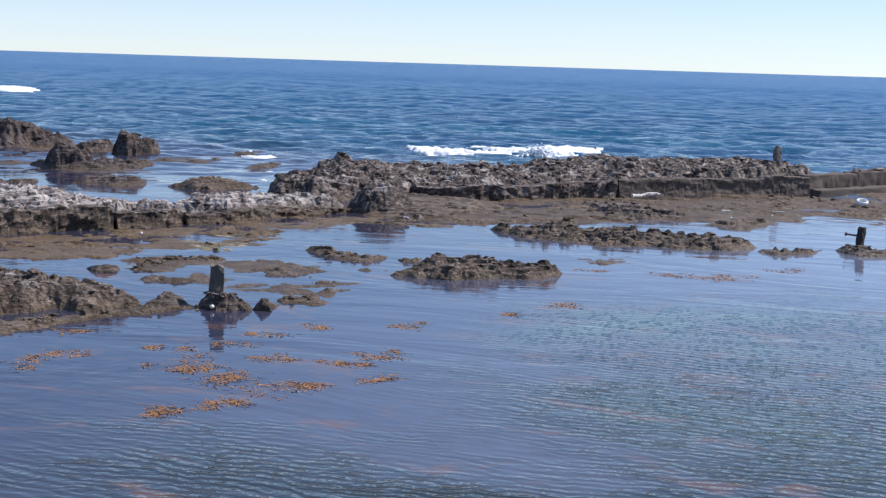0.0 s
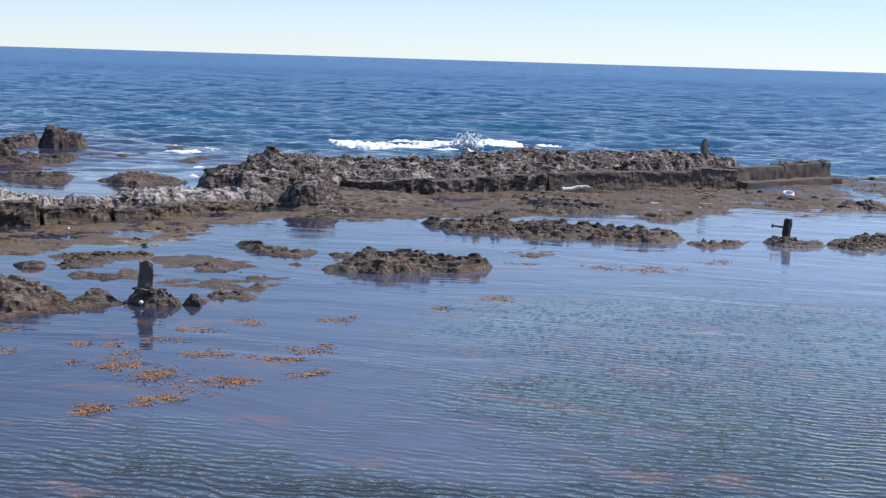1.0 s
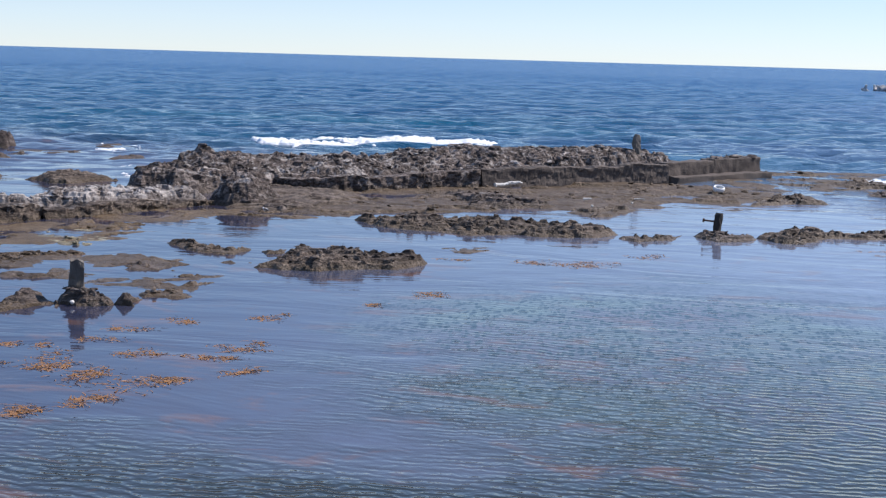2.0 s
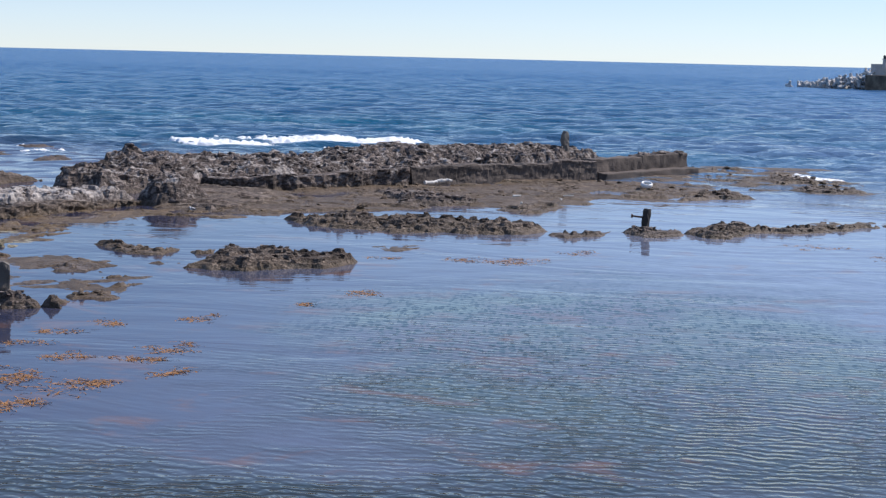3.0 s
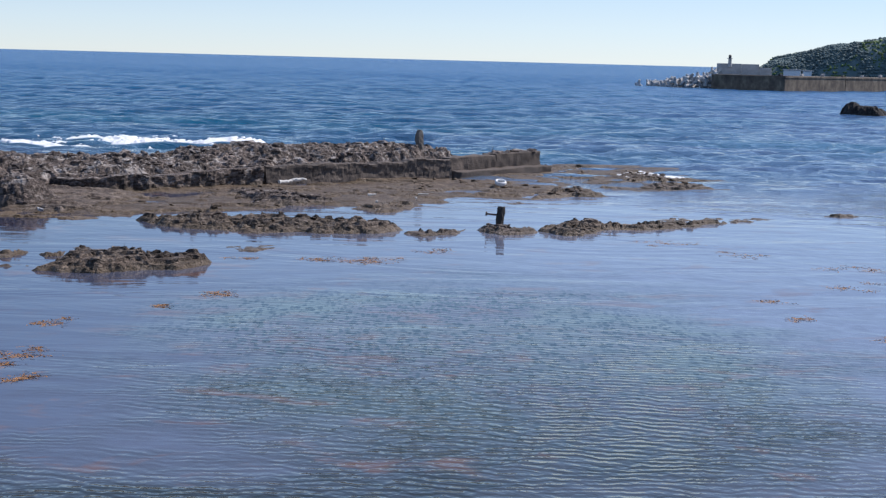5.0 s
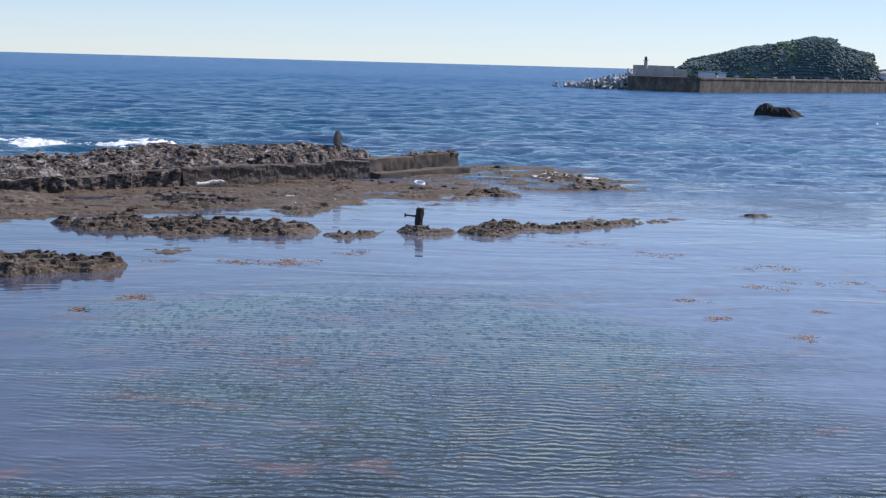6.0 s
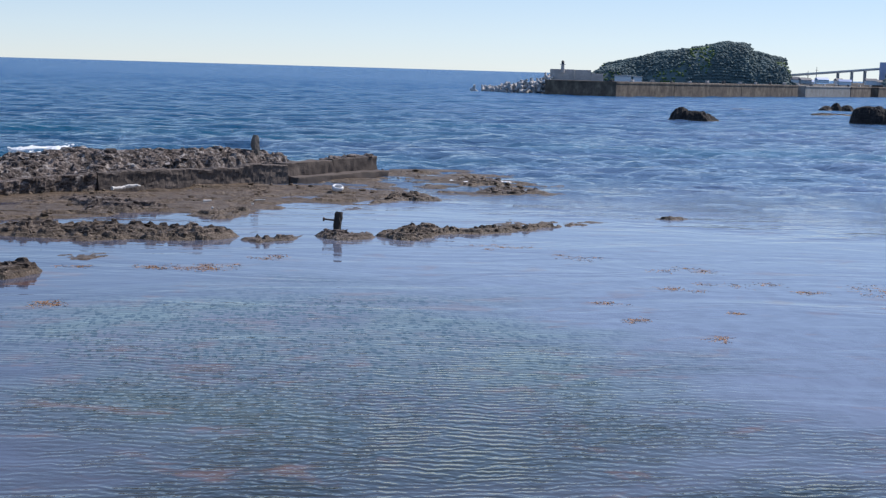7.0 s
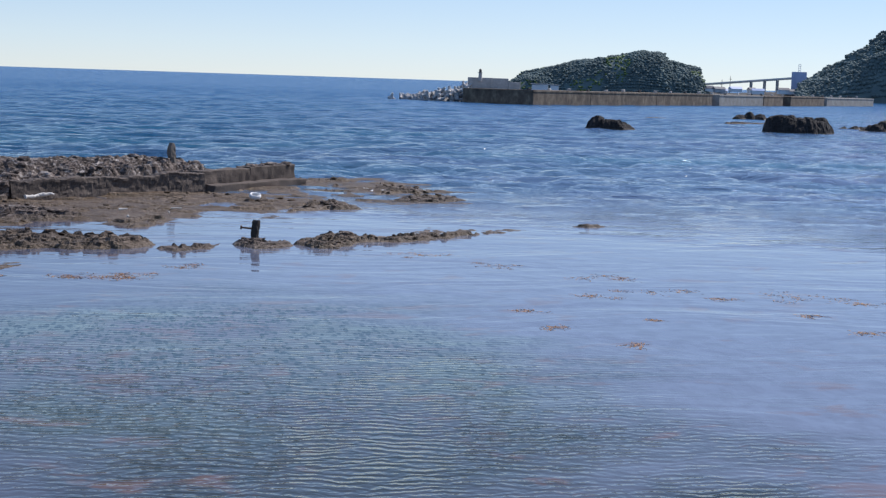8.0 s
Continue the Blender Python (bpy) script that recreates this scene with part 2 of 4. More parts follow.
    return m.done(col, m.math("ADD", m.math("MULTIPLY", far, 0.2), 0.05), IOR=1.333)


WATER = water_material()


# ---------------- mesh helpers ----------------
def lattice(ix, iy, seed):
    """A repeatable random number in 0..1 for each pair of whole numbers."""
    h = (ix.astype(np.int64) * 374761393 + iy.astype(np.int64) * 668265263 + seed * 974634721) & 0xFFFFFFFF
    h = ((h ^ (h >> 13)) * 1274126177) & 0xFFFFFFFF
    h = ((h ^ (h >> 16)) * 2246822519) & 0xFFFFFFFF
    return ((h ^ (h >> 15)) & 0xFFFFFF) / float(0xFFFFFF)


def soft_noise(x, y, seed):
    ix, iy = np.floor(x), np.floor(y)
    u, v = x - ix, y - iy
    u, v = u * u * (3 - 2 * u), v * v * (3 - 2 * v)
    a, b = lattice(ix, iy, seed), lattice(ix + 1, iy, seed)
    c, d = lattice(ix, iy + 1, seed), lattice(ix + 1, iy + 1, seed)
    return 2 * (a + (b - a) * u + (c - a) * v + (a - b - c + d) * u * v) - 1


def fbm(x, y, octaves, seed, gain=0.5):
    total, amp = 0.0, 1.0
    for k in range(octaves):
        total = total + amp * soft_noise(x * 2 ** k + 17.3 * k, y * 2 ** k - 9.1 * k, seed + k)
        amp *= gain
    return total


def cells(x, y, seed):
    """Cracked pieces: each point's distance to the nearest joint, its piece's own random number, and its height on the piece's own tilted face."""
    ix, iy = np.floor(x), np.floor(y)
    f1, f2, own, lean = np.full(x.shape, 9.0), np.full(x.shape, 9.0), np.zeros(x.shape), np.zeros(x.shape)
    for i in (-1, 0, 1):
        for j in (-1, 0, 1):
            cx, cy = ix + i, iy + j
            dx, dy = x - cx - lattice(cx, cy, seed), y - cy - lattice(cx, cy, seed + 7)
            d = np.hypot(dx, dy)
            near = d < f1
            f2 = np.where(near, f1, np.minimum(f2, d))
            own = np.where(near, lattice(cx, cy, seed + 13), own)
            lean = np.where(near, 2 * dx * (lattice(cx, cy, seed + 17) - 0.5) + 2 * dy * (lattice(cx, cy, seed + 19) - 0.35), lean)
            f1 = np.where(near, d, f1)
    return f2 - f1, own, lean


def inside(x, y, outline):
    """Signed distance to a closed outline, positive inside."""
    best, odd = np.full(x.shape, 1e9), np.zeros(x.shape, bool)
    n = len(outline)
    for k in range(n):
        (ax, ay), (bx, by) = outline[k], outline[(k + 1) % n]
        ex, ey = bx - ax, by - ay
        s = np.clip(((x - ax) * ex + (y - ay) * ey) / (ex * ex + ey * ey + 1e-12), 0, 1)
        best = np.minimum(best, np.hypot(x - ax - s * ex, y - ay - s * ey))
        if ay != by:
            odd ^= ((ay > y) != (by > y)) & (x < ex * (y - ay) / ey + ax)
    return np.where(odd, best, -best)


def sheet_mesh(name, X, Y, Z, material, keep=None, smooth=False):
    """A mesh from a grid of points; keep: which points may carry faces."""
    r, c = X.shape
    idx = np.arange(r * c).reshape(r, c)
    quads = np.stack([idx[:-1, :-1], idx[:-1, 1:], idx[1:, 1:], idx[1:, :-1]], -1).reshape(-1, 4)
    co = np.stack([X, Y, Z], -1).reshape(-1, 3)
    if keep is not None:
        quads = quads[keep.reshape(-1)[quads].any(1)]
        used = np.unique(quads)
        again = np.zeros(r * c, int)
        again[used] = np.arange(len(used))
        quads, co = again[quads], co[used]
    me = bpy.data.meshes.new(name)
    me.vertices.add(len(co))
    me.vertices.foreach_set("co", co.astype(np.float32).ravel())
    me.loops.add(quads.size)
    me.loops.foreach_set("vertex_index", quads.astype(np.int32).ravel())
    me.polygons.add(len(quads))
    me.polygons.foreach_set("loop_start", np.arange(0, quads.size, 4, dtype=np.int32))
    me.update(calc_edges=True)
    me.polygons.foreach_set("use_smooth", np.full(len(quads), smooth))
    me.materials.append(material)
    me.validate()
    return me


def rock(name, outline, height, label, material=None, seed=1, edge=0.5, chunk=0.7, rough=0.25, step=0.09, humps=(), ragged=0.35, group="", category="rock", floor=0.0, smooth=False, strata=0.7, flood=0.0, shoulder=0.0, loose=0, size=0.3):
    """A rock that stands on the bottom: a broken, cracked mass over its outline, with humps (x, y, radius, height)."""
    xs, ys = [p[0] for p in outline], [p[1] for p in outline]
    pad = 0.6 + edge * 0.5 + ragged
    X, Y = np.meshgrid(np.arange(min(xs) - pad, max(xs) + pad, step), np.arange(min(ys) - pad, max(ys) + pad, step))
    wx, wy = X + ragged * fbm(X / 1.3, Y / 1.3, 4, seed), Y + ragged * fbm(X / 1.3, Y / 1.3, 4, seed + 50)
    d = inside(wx, wy, outline)
    body = np.clip(d / edge, -1.5, 1)
    rise = (1 - shoulder) * np.abs(body) ** 0.65 + shoulder * np.clip(d / 2.0, 0, 1)
    Z = height * np.where(body > 0, rise, 1.2 * body) + floor
    for hx, hy, hr, hz in humps:
        q = np.clip(1 - ((wx - hx) ** 2 + (wy - hy) ** 2) / hr ** 2, 0, 1)
        Z = Z + hz * q ** 0.55
    mask = np.clip(0.25 + d / (0.6 * edge + 0.2), 0, 1)
    j1, o1, l1 = cells(wx / (2.3 * chunk) + 3.1 * seed, wy / (1.7 * chunk), seed)
    j2, o2, l2 = cells(wx / (chunk * 0.85), wy / (chunk * 0.7) + 1.7 * seed, seed + 3)
    j3, o3, l3 = cells(wx / 0.21 + 5.3, wy / 0.19, seed + 5)
    s1, s2, s3 = np.clip(j1 * 7, 0, 1), np.clip(j2 * 5, 0, 1), np.clip(j3 * 4, 0, 1)
    Z = Z + mask * rough * (s1 * (0.75 * o1 - 0.2 + 0.75 * l1) + s2 * (0.42 * o2 - 0.1 + 0.5 * l2) + s3 * (0.14 * o3 + 0.16 * l3) - 0.3 * (1 - s1) - 0.12 * (1 - s2))
    Z = Z + rough * 0.26 * fbm(X / 0.6, Y / 0.6, 5, seed + 9, 0.6) * (0.25 + 0.75 * mask)
    if flood:
        Z = Z - flood * np.clip(0.6 * fbm(X / 3.4, Y / 1.7, 3, seed + 41) + 0.1, 0, 1)
    if strata:
        q = 0.13 + 0.04 * soft_noise(X / 3, Y / 3, seed + 31)
        tilt = Z + 0.12 * soft_noise(X / 2.2, Y / 2.2, seed + 33)
        Z = Z + strata * mask * (np.floor(tilt / q) * q + q * np.clip((tilt / q % 1 - 0.7) / 0.3, 0, 1) - tilt)
    jx = step * 0.45 * soft_noise(X / step * 0.7, Y / step * 0.7, seed + 21) + 0.2 * rough * fbm(X / 0.5 + Z, Y / 0.5 - Z, 3, seed + 23)
    jy = step * 0.45 * soft_noise(X / step * 0.7, Y / step * 0.7, seed + 22) + 0.2 * rough * fbm(X / 0.5 - Z, Y / 0.5 + Z, 3, seed + 24)
    ob = new(name, sheet_mesh(name, X + jx, Y + jy, Z, material or ROCK, Z > floor - 0.16, smooth))
    # loose stones that lie on it
    rng = np.random.default_rng(seed)
    spots = np.argwhere((mask > 0.85) & (Z > floor + 0.05))
    for _ in range(loose if len(spots) else 0):
        i, k = spots[rng.integers(len(spots))]
        s = size * rng.uniform(0.45, 1.25)
        stone = new("stone", stone_mesh(int(rng.integers(7)), material or ROCK))
        stone.parent = ob
        stone.matrix_basis = pose(X[i, k], Y[i, k], Z[i, k] + 0.04 * s, rng.uniform(-14, 14), rng.uniform(-14, 14), rng.uniform(0, 360)) @ Matrix.Diagonal((1.25 * s, s * rng.uniform(0.6, 1), s * rng.uniform(0.25, 0.6), 1))
    return tagged(ob, label, category, group)


STONES = {}


def stone_mesh(kind, material):
    """One of seven angular broken stones, about a metre across; shared by all alike."""
    if (kind, material.name) not in STONES:
        rng = random.Random(kind + 90)
        bm = bmesh.new()
        for _ in range(15):
            v = Vector((rng.gauss(0, 1), rng.gauss(0, 1), rng.gauss(0, 1))).normalized()
            bm.verts.new(v * rng.uniform(0.42, 0.55))
        hull = bmesh.ops.convex_hull(bm, input=bm.verts)
        bmesh.ops.delete(bm, geom=[g for g in hull["geom_interior"] if isinstance(g, bmesh.types.BMVert)], context="VERTS")
        bmesh.ops.bevel(bm, geom=list(bm.edges), offset=0.035, segments=1, affect="EDGES")
        me = bpy.data.meshes.new("stone")
        bm.to_mesh(me)
        bm.free()
        me.materials.append(material)
        STONES[kind, material.name] = me
    return STONES[kind, material.name]


def part(name, bm, material, parent=None, label="", smooth=False):
    me = bpy.data.meshes.new(name)
    bm.to_mesh(me)
    bm.free()
    me.materials.append(material)
    if smooth:
        for p in me.polygons:
            p.use_smooth = True
    ob = new(name, me)
    ob.parent = parent
    return tagged(ob, label)


def box(bm, x0, x1, y0, y1, z0, z1, m=None, bevel=0.0):
    made = bmesh.ops.create_cube(bm, size=1)["verts"]
    bmesh.ops.scale(bm, vec=(x1 - x0, y1 - y0, z1 - z0), verts=made)
    bmesh.ops.translate(bm, vec=((x0 + x1) / 2, (y0 + y1) / 2, (z0 + z1) / 2), verts=made)
    if bevel:
        out = bmesh.ops.bevel(bm, geom=list({e for v in made for e in v.link_edges}), offset=bevel, segments=2, affect="EDGES", profile=0.6)
        made = list({v for f in out["faces"] for v in f.verts} | {v for v in made if v.is_valid})
    if m:
        bmesh.ops.transform(bm, matrix=m, verts=made)
    return made


def tube(bm, r0, r1, z0, z1, sides=14, m=None):
    made = bmesh.ops.create_cone(bm, cap_ends=True, segments=sides, radius1=r0, radius2=r1, depth=z1 - z0)["verts"]
    bmesh.ops.translate(bm, vec=(0, 0, (z0 + z1) / 2), verts=made)
    if m:
        bmesh.ops.transform(bm, matrix=m, verts=made)
    return made


def roughen(bm, amount, size, seed=0):
    for v in bm.verts:
        p = v.co / size + Vector((seed * 3.7, seed * 1.9, 0))
        v.co += amount * Vector((noise.noise(p), noise.noise(p + Vector((31, 0, 0))), noise.noise(p + Vector((0, 57, 0)))))


# ---------------- water ----------------
def sea_sheet():
    """The open sea out to the horizon, finer near the shore, with wind waves running in."""
    rng = np.random.default_rng(4)
    rad = np.concatenate([np.linspace(1, 50, 40), 50 * np.exp(np.linspace(0.003, math.log(700 / 50), 860)), 700 * np.exp(np.linspace(0.03, math.log(4970 / 700), 40))])
    az = np.radians(np.concatenate([np.linspace(-180, -35, 60), np.linspace(-34.9, 34.9, 560), np.linspace(35, 180, 60)]))
    A, R = np.meshgrid(az, rad)
    X, Y = R * np.sin(A), R * np.cos(A)
    Z = np.zeros_like(X)
    for k in range(9):
        length = 4.5 * 1.22 ** k
        way, w = radians(-98 + rng.normal() * 22), 2 * math.pi / length
        ph = w * (X * math.cos(way) + Y * math.sin(way)) + rng.uniform(0, 6.28) + 1.5 * soft_noise(X / (length * 3), Y / (length * 3), 100 + k)
        Z += 0.0035 * length ** 0.8 * np.clip((length / 1.35 - R * 0.0065) / 0.8, 0, 1) * np.sin(ph)
    for k, length in enumerate((3.4, 2.4, 1.7, 1.2)):
        for turn in (rng.normal() * 0.3, rng.normal() * 0.3):
            c, s = math.cos(turn + 0.2), math.sin(turn + 0.2)
            chop = soft_noise((X * c + Y * s) / (length * 1.0) + 31 * k, (Y * c - X * s) / (length * 0.62) + 77 * turn, 140 + k)
            chop = 0.7 * chop + 0.45 * (0.45 - 1.3 * np.abs(chop))
            Z += 0.062 * length ** 0.7 * np.clip((length - R * 0.0055) / 0.8, 0, 1) * chop
    Z *= np.clip((R - 62) / 45, 0.0, 1) * np.clip((1500 - R) / 800, 0, 1)
    Z -= 0.03
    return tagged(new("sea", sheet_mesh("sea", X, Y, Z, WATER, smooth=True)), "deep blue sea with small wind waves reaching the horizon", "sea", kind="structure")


def pool_sheet():
    """The sheltered water inside the reef; its rim dips under the sea."""
    X, Y = np.meshgrid(np.arange(-62, 80, 0.6), np.arange(6, 100, 0.6))
    rim = [(-62, 6), (74, 6), (68, 40), (54, 66), (38, 86), (22, 92), (4, 88), (-10, 76), (-62, 76)]
    d = inside(X + 4 * fbm(X / 9, Y / 9, 3, 3), Y + 4 * fbm(X / 9, Y / 9, 3, 4), rim)
    Z = np.where(d > 22, 0.0, -0.1 * np.clip((22 - d) / 22, 0, 1) ** 2)
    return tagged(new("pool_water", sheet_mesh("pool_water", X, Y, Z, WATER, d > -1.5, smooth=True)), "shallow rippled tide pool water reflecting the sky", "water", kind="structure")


sea = sea_sheet()
pool = pool_sheet()
X, Y = np.meshgrid(np.linspace(-4900, 4900, 60), np.concatenate([np.linspace(-4900, -40, 20), np.linspace(-30, 9, 14)]))
tagged(new("ground", sheet_mesh("ground", X, Y, np.where(Y < 1, 4.4 + 0.1 * soft_noise(X / 9, Y / 9, 5), 4.4 - 5.2 * np.clip((Y - 1) / 7, 0, 1)), WALL)), "grey shore embankment behind the tide pool", "ground", kind="structure")


# ---------------- the reef ----------------
rock("rock_islet", [(-9.9, 40.7), (-9.2, 40.3), (-8.1, 40.0), (-7.3, 40.9), (-6.4, 41.4), (-5.6, 42.5), (-5.7, 42.9), (-6.6, 42.8), (-7.6, 43.4), (-8.7, 43.7), (-9.6, 43.3), (-9.6, 40.9)], 0.27, "rough brown lava rock islet standing in the tide pool", rough=0.184, chunk=0.55, edge=0.35, step=0.06, material=ROCK_BROWN, ragged=0.25, loose=40, size=0.28, seed=5)
rock("rock_islet", [(-14.3, 45.6), (-13.3, 44.1), (-12.1, 42.8), (-11.4, 43.1), (-11.1, 44.1), (-11.6, 43.7), (-12.8, 44.8), (-13.9, 45.0)], 0.14, "low flat lava rock islet awash in the pool", rough=0.117, chunk=0.5, edge=0.3, step=0.06, material=ROCK_BROWN, ragged=0.2, loose=14, size=0.2, seed=12)
rock("boulder", [(-10.9, 44.1), (-10.4, 43.7), (-10.2, 44.7), (-10.1, 43.6), (-10.6, 43.4)], 0.22, "small rounded boulder in the tide pool", rough=0.084, chunk=0.4, edge=0.4, step=0.04, material=ROCK_BROWN, ragged=0.12, seed=19)
rock("rock_islet", [(-11.3, 41.3), (-10.7, 40.9), (-10.2, 41.3), (-10.5, 41.5), (-11.2, 41.3)], 0.07, "small flat stone barely above the pool water", rough=0.084, chunk=0.4, edge=0.3, step=0.05, ragged=0.15, seed=26)
rock("reef_ledge", [(-17.5, 26.8), (-16.9, 28.6), (-16.8, 30.8), (-15.8, 31.9), (-14.7, 32.0), (-14.2, 33.3), (-14.2, 33.1), (-15.6, 34.3), (-16.6, 34.2), (-17.7, 34.2), (-18.6, 34.2), (-21.5, 33.1)], 0.50, "broad humped brown lava rock beside the pool", rough=0.184, chunk=0.6, edge=0.6, step=0.06, material=ROCK_BROWN, loose=50, size=0.35, seed=33)
rock("reef_ledge", [(-16.7, 25.6), (-16.1, 27.2), (-15.6, 28.6), (-15.2, 29.3), (-14.8, 30.3), (-13.8, 31.8), (-13.0, 33.2), (-13.3, 33.5), (-14.2, 32.7), (-14.9, 31.2), (-16.2, 29.7), (-16.8, 28.4), (-17.4, 26.7)], 0.10, "low pale rock ledge at the pool edge", rough=0.117, chunk=0.4, edge=0.25, step=0.05, material=ROCK_BROWN, ragged=0.2, loose=40, size=0.2, seed=40)
rock("reef_ledge", [(-13.2, 33.3), (-12.5, 32.9), (-11.7, 33.3), (-11.4, 34.6), (-11.2, 33.4), (-12.1, 33.9), (-12.6, 34.1), (-13.1, 33.9), (-13.0, 32.6)], 0.34, "dark jagged rock carrying a concrete post", rough=0.167, chunk=0.4, edge=0.3, step=0.045, ragged=0.2, loose=30, size=0.22, seed=47)
rock("reef_ledge", [(-14.0, 32.6), (-13.5, 32.9), (-13.3, 33.5), (-13.6, 34.0), (-14.3, 33.7)], 0.24, "dark rock hump at the pool edge", rough=0.151, chunk=0.45, edge=0.4, step=0.05, ragged=0.2, seed=54)
rock("reef_ledge", [(-11.5, 34.5), (-11.1, 35.2), (-10.6, 36.1), (-10.0, 37.7), (-10.2, 37.9), (-10.9, 36.4), (-11.7, 35.2)], 0.10, "low rock tail running into the pool", rough=0.117, chunk=0.4, edge=0.25, step=0.05, material=ROCK_BROWN, ragged=0.3, loose=20, size=0.18, seed=61)
rock("rock_fragment", [(-16.2, 36.7), (-15.3, 36.8), (-14.5, 37.3), (-14.7, 37.3), (-16.3, 37.2)], 0.12, "flat wet rock fragment in shallow water", rough=0.117, chunk=0.4, edge=0.3, step=0.05, ragged=0.3, seed=68)
rock("rock_fragment", [(-13.4, 39.1), (-12.6, 39.1), (-12.1, 40.1), (-12.4, 40.3), (-13.4, 39.9)], 0.08, "flat wet rock fragment in shallow water", rough=0.1, chunk=0.4, edge=0.3, step=0.05, ragged=0.3, seed=75)
rock("rock_fragment", [(-16.9, 38.6), (-16.5, 38.4), (-16.4, 38.8), (-16.3, 38.4), (-16.6, 38.3)], 0.15, "small dark stone in shallow water", rough=0.084, chunk=0.3, edge=0.25, step=0.04, ragged=0.12, seed=82)
rock("rock_fragment", [(-18.2, 38.3), (-17.8, 38.2), (-17.4, 38.6), (-17.2, 37.9), (-17.8, 37.8)], 0.20, "small dark stones on the mud", rough=0.1, chunk=0.3, edge=0.25, step=0.04, ragged=0.12, seed=89)
rock("rock_fragment", [(-13.5, 36.3), (-13.0, 36.8), (-12.6, 37.4), (-12.8, 37.6), (-13.4, 37.2)], 0.05, "thin rock scrap at water level", rough=0.084, chunk=0.4, edge=0.3, step=0.05, ragged=0.3, seed=96)
rock("rock_fragment", [(-12.3, 36.8), (-11.3, 37.3), (-10.5, 38.4), (-10.5, 39.0), (-11.5, 38.0), (-12.2, 37.4)], 0.03, "thin rock scrap at water level", rough=0.084, chunk=0.4, edge=0.3, step=0.05, ragged=0.35, material=ROCK_BROWN, seed=103)
rock("mud_flat", [(-22.7, 34.8), (-20.4, 37.5), (-19.6, 39.2), (-18.1, 39.8), (-17.1, 42.8), (-16.4, 44.4), (-15.6, 46.4), (-14.8, 54.6), (-17.1, 52.0), (-20.0, 48.4), (-23.9, 44.0), (-27.2, 41.8)], 0.05, "rust brown mud flat below the broken wall", rough=0.058, chunk=0.9, edge=0.8, step=0.08, material=MUD, ragged=0.5, flood=0.1, category="mud flat", loose=25, size=0.22, seed=110)
rock("pale_rubble", [(-18.1, 45.2), (-18.3, 47.9), (-17.2, 47.9), (-16.1, 45.5), (-16.2, 43.4), (-17.2, 43.4)], 0.03, "pale yellowish pebble bank at the water edge", rough=0.06, chunk=0.25, edge=0.5, step=0.05, material=SHELL, ragged=0.5, category="pebbles", loose=16, size=0.14, flood=0.1, seed=117)
rock("reef_ridge", [(-28.7, 44.1), (-25.3, 46.5), (-22.4, 49.4), (-20.5, 51.3), (-18.1, 53.9), (-15.5, 57.4), (-15.3, 57.0), (-17.4, 57.2), (-19.2, 57.2), (-22.0, 55.0), (-21.5, 52.1), (-24.1, 51.8), (-27.5, 55.0), (-29.9, 55.0), (-34.3, 52.8)], 0.75, "broken rubble ridge crusted white with salt", rough=0.2, chunk=0.6, edge=0.35, shoulder=0.4, step=0.06, material=ROCK_PALE, loose=190, size=0.42, seed=124)
rock("reef_ridge", [(-20.5, 60.9), (-18.4, 60.6), (-16.8, 62.2), (-15.3, 65.0), (-12.9, 66.1), (-8.7, 71.4), (-6.8, 72.3), (-4.1, 74.4), (-0.8, 78.3), (2.6, 82.1), (3.0, 83.6), (0.6, 85.8), (-3.0, 82.2), (-6.1, 82.0), (-8.4, 83.9), (-10.9, 83.7), (-12.0, 78.6), (-14.0, 74.3), (-16.7, 72.3), (-19.0, 70.1), (-20.6, 67.7), (-21.6, 65.0)], 0.95, "long dark lava rock ridge with grey crusted top", rough=0.24, chunk=0.75, edge=0.4, shoulder=0.4, step=0.065, loose=190, size=0.5, humps=[(-19.8, 68.3, 1.0, 0.62), (-18.6, 68.6, 2.6, 0.22), (-21.2, 66.8, 1.6, 0.1), (-14.6, 70.2, 2.4, 0.16), (-9.4, 76.3, 2.80, 0.25), (-6.6, 77.3, 2.80, 0.20), (-4.0, 77.3, 3.00, 0.20), (-1.5, 79.1, 3.20, 0.30), (1.0, 80.4, 3.00, 0.35)], seed=131)
rock("boulder", [(-16.2, 57.3), (-15.3, 56.7), (-14.2, 56.8), (-13.5, 57.6), (-13.6, 59.0), (-14.6, 59.8), (-15.8, 59.4)], 0.85, "dark weathered boulder against the reef ridge", rough=0.16, chunk=0.6, edge=0.9, step=0.06, ragged=0.25, humps=[(-14.9, 58.0, 0.9, 0.25)], loose=8, size=0.3, seed=138)
rock("rock_slope", [(-15.2, 56.0), (-13.1, 55.1), (-11.6, 55.0), (-10.2, 57.1), (-10.4, 60.1), (-11.4, 63.6), (-15.4, 65.6), (-16.7, 61.9)], 0.25, "smooth grey rock slope at the foot of the ridge", rough=0.073, chunk=0.9, edge=1.6, step=0.09, material=ROCK_BROWN, seed=145)
rock("reef_ledge", [(-13.8, 55.9), (-12.7, 55.1), (-11.9, 55.8), (-12.1, 55.4), (-13.4, 56.3)], 0.20, "dark ledge at the edge of the pool", rough=0.126, chunk=0.4, edge=0.3, step=0.06, ragged=0.2, seed=152)
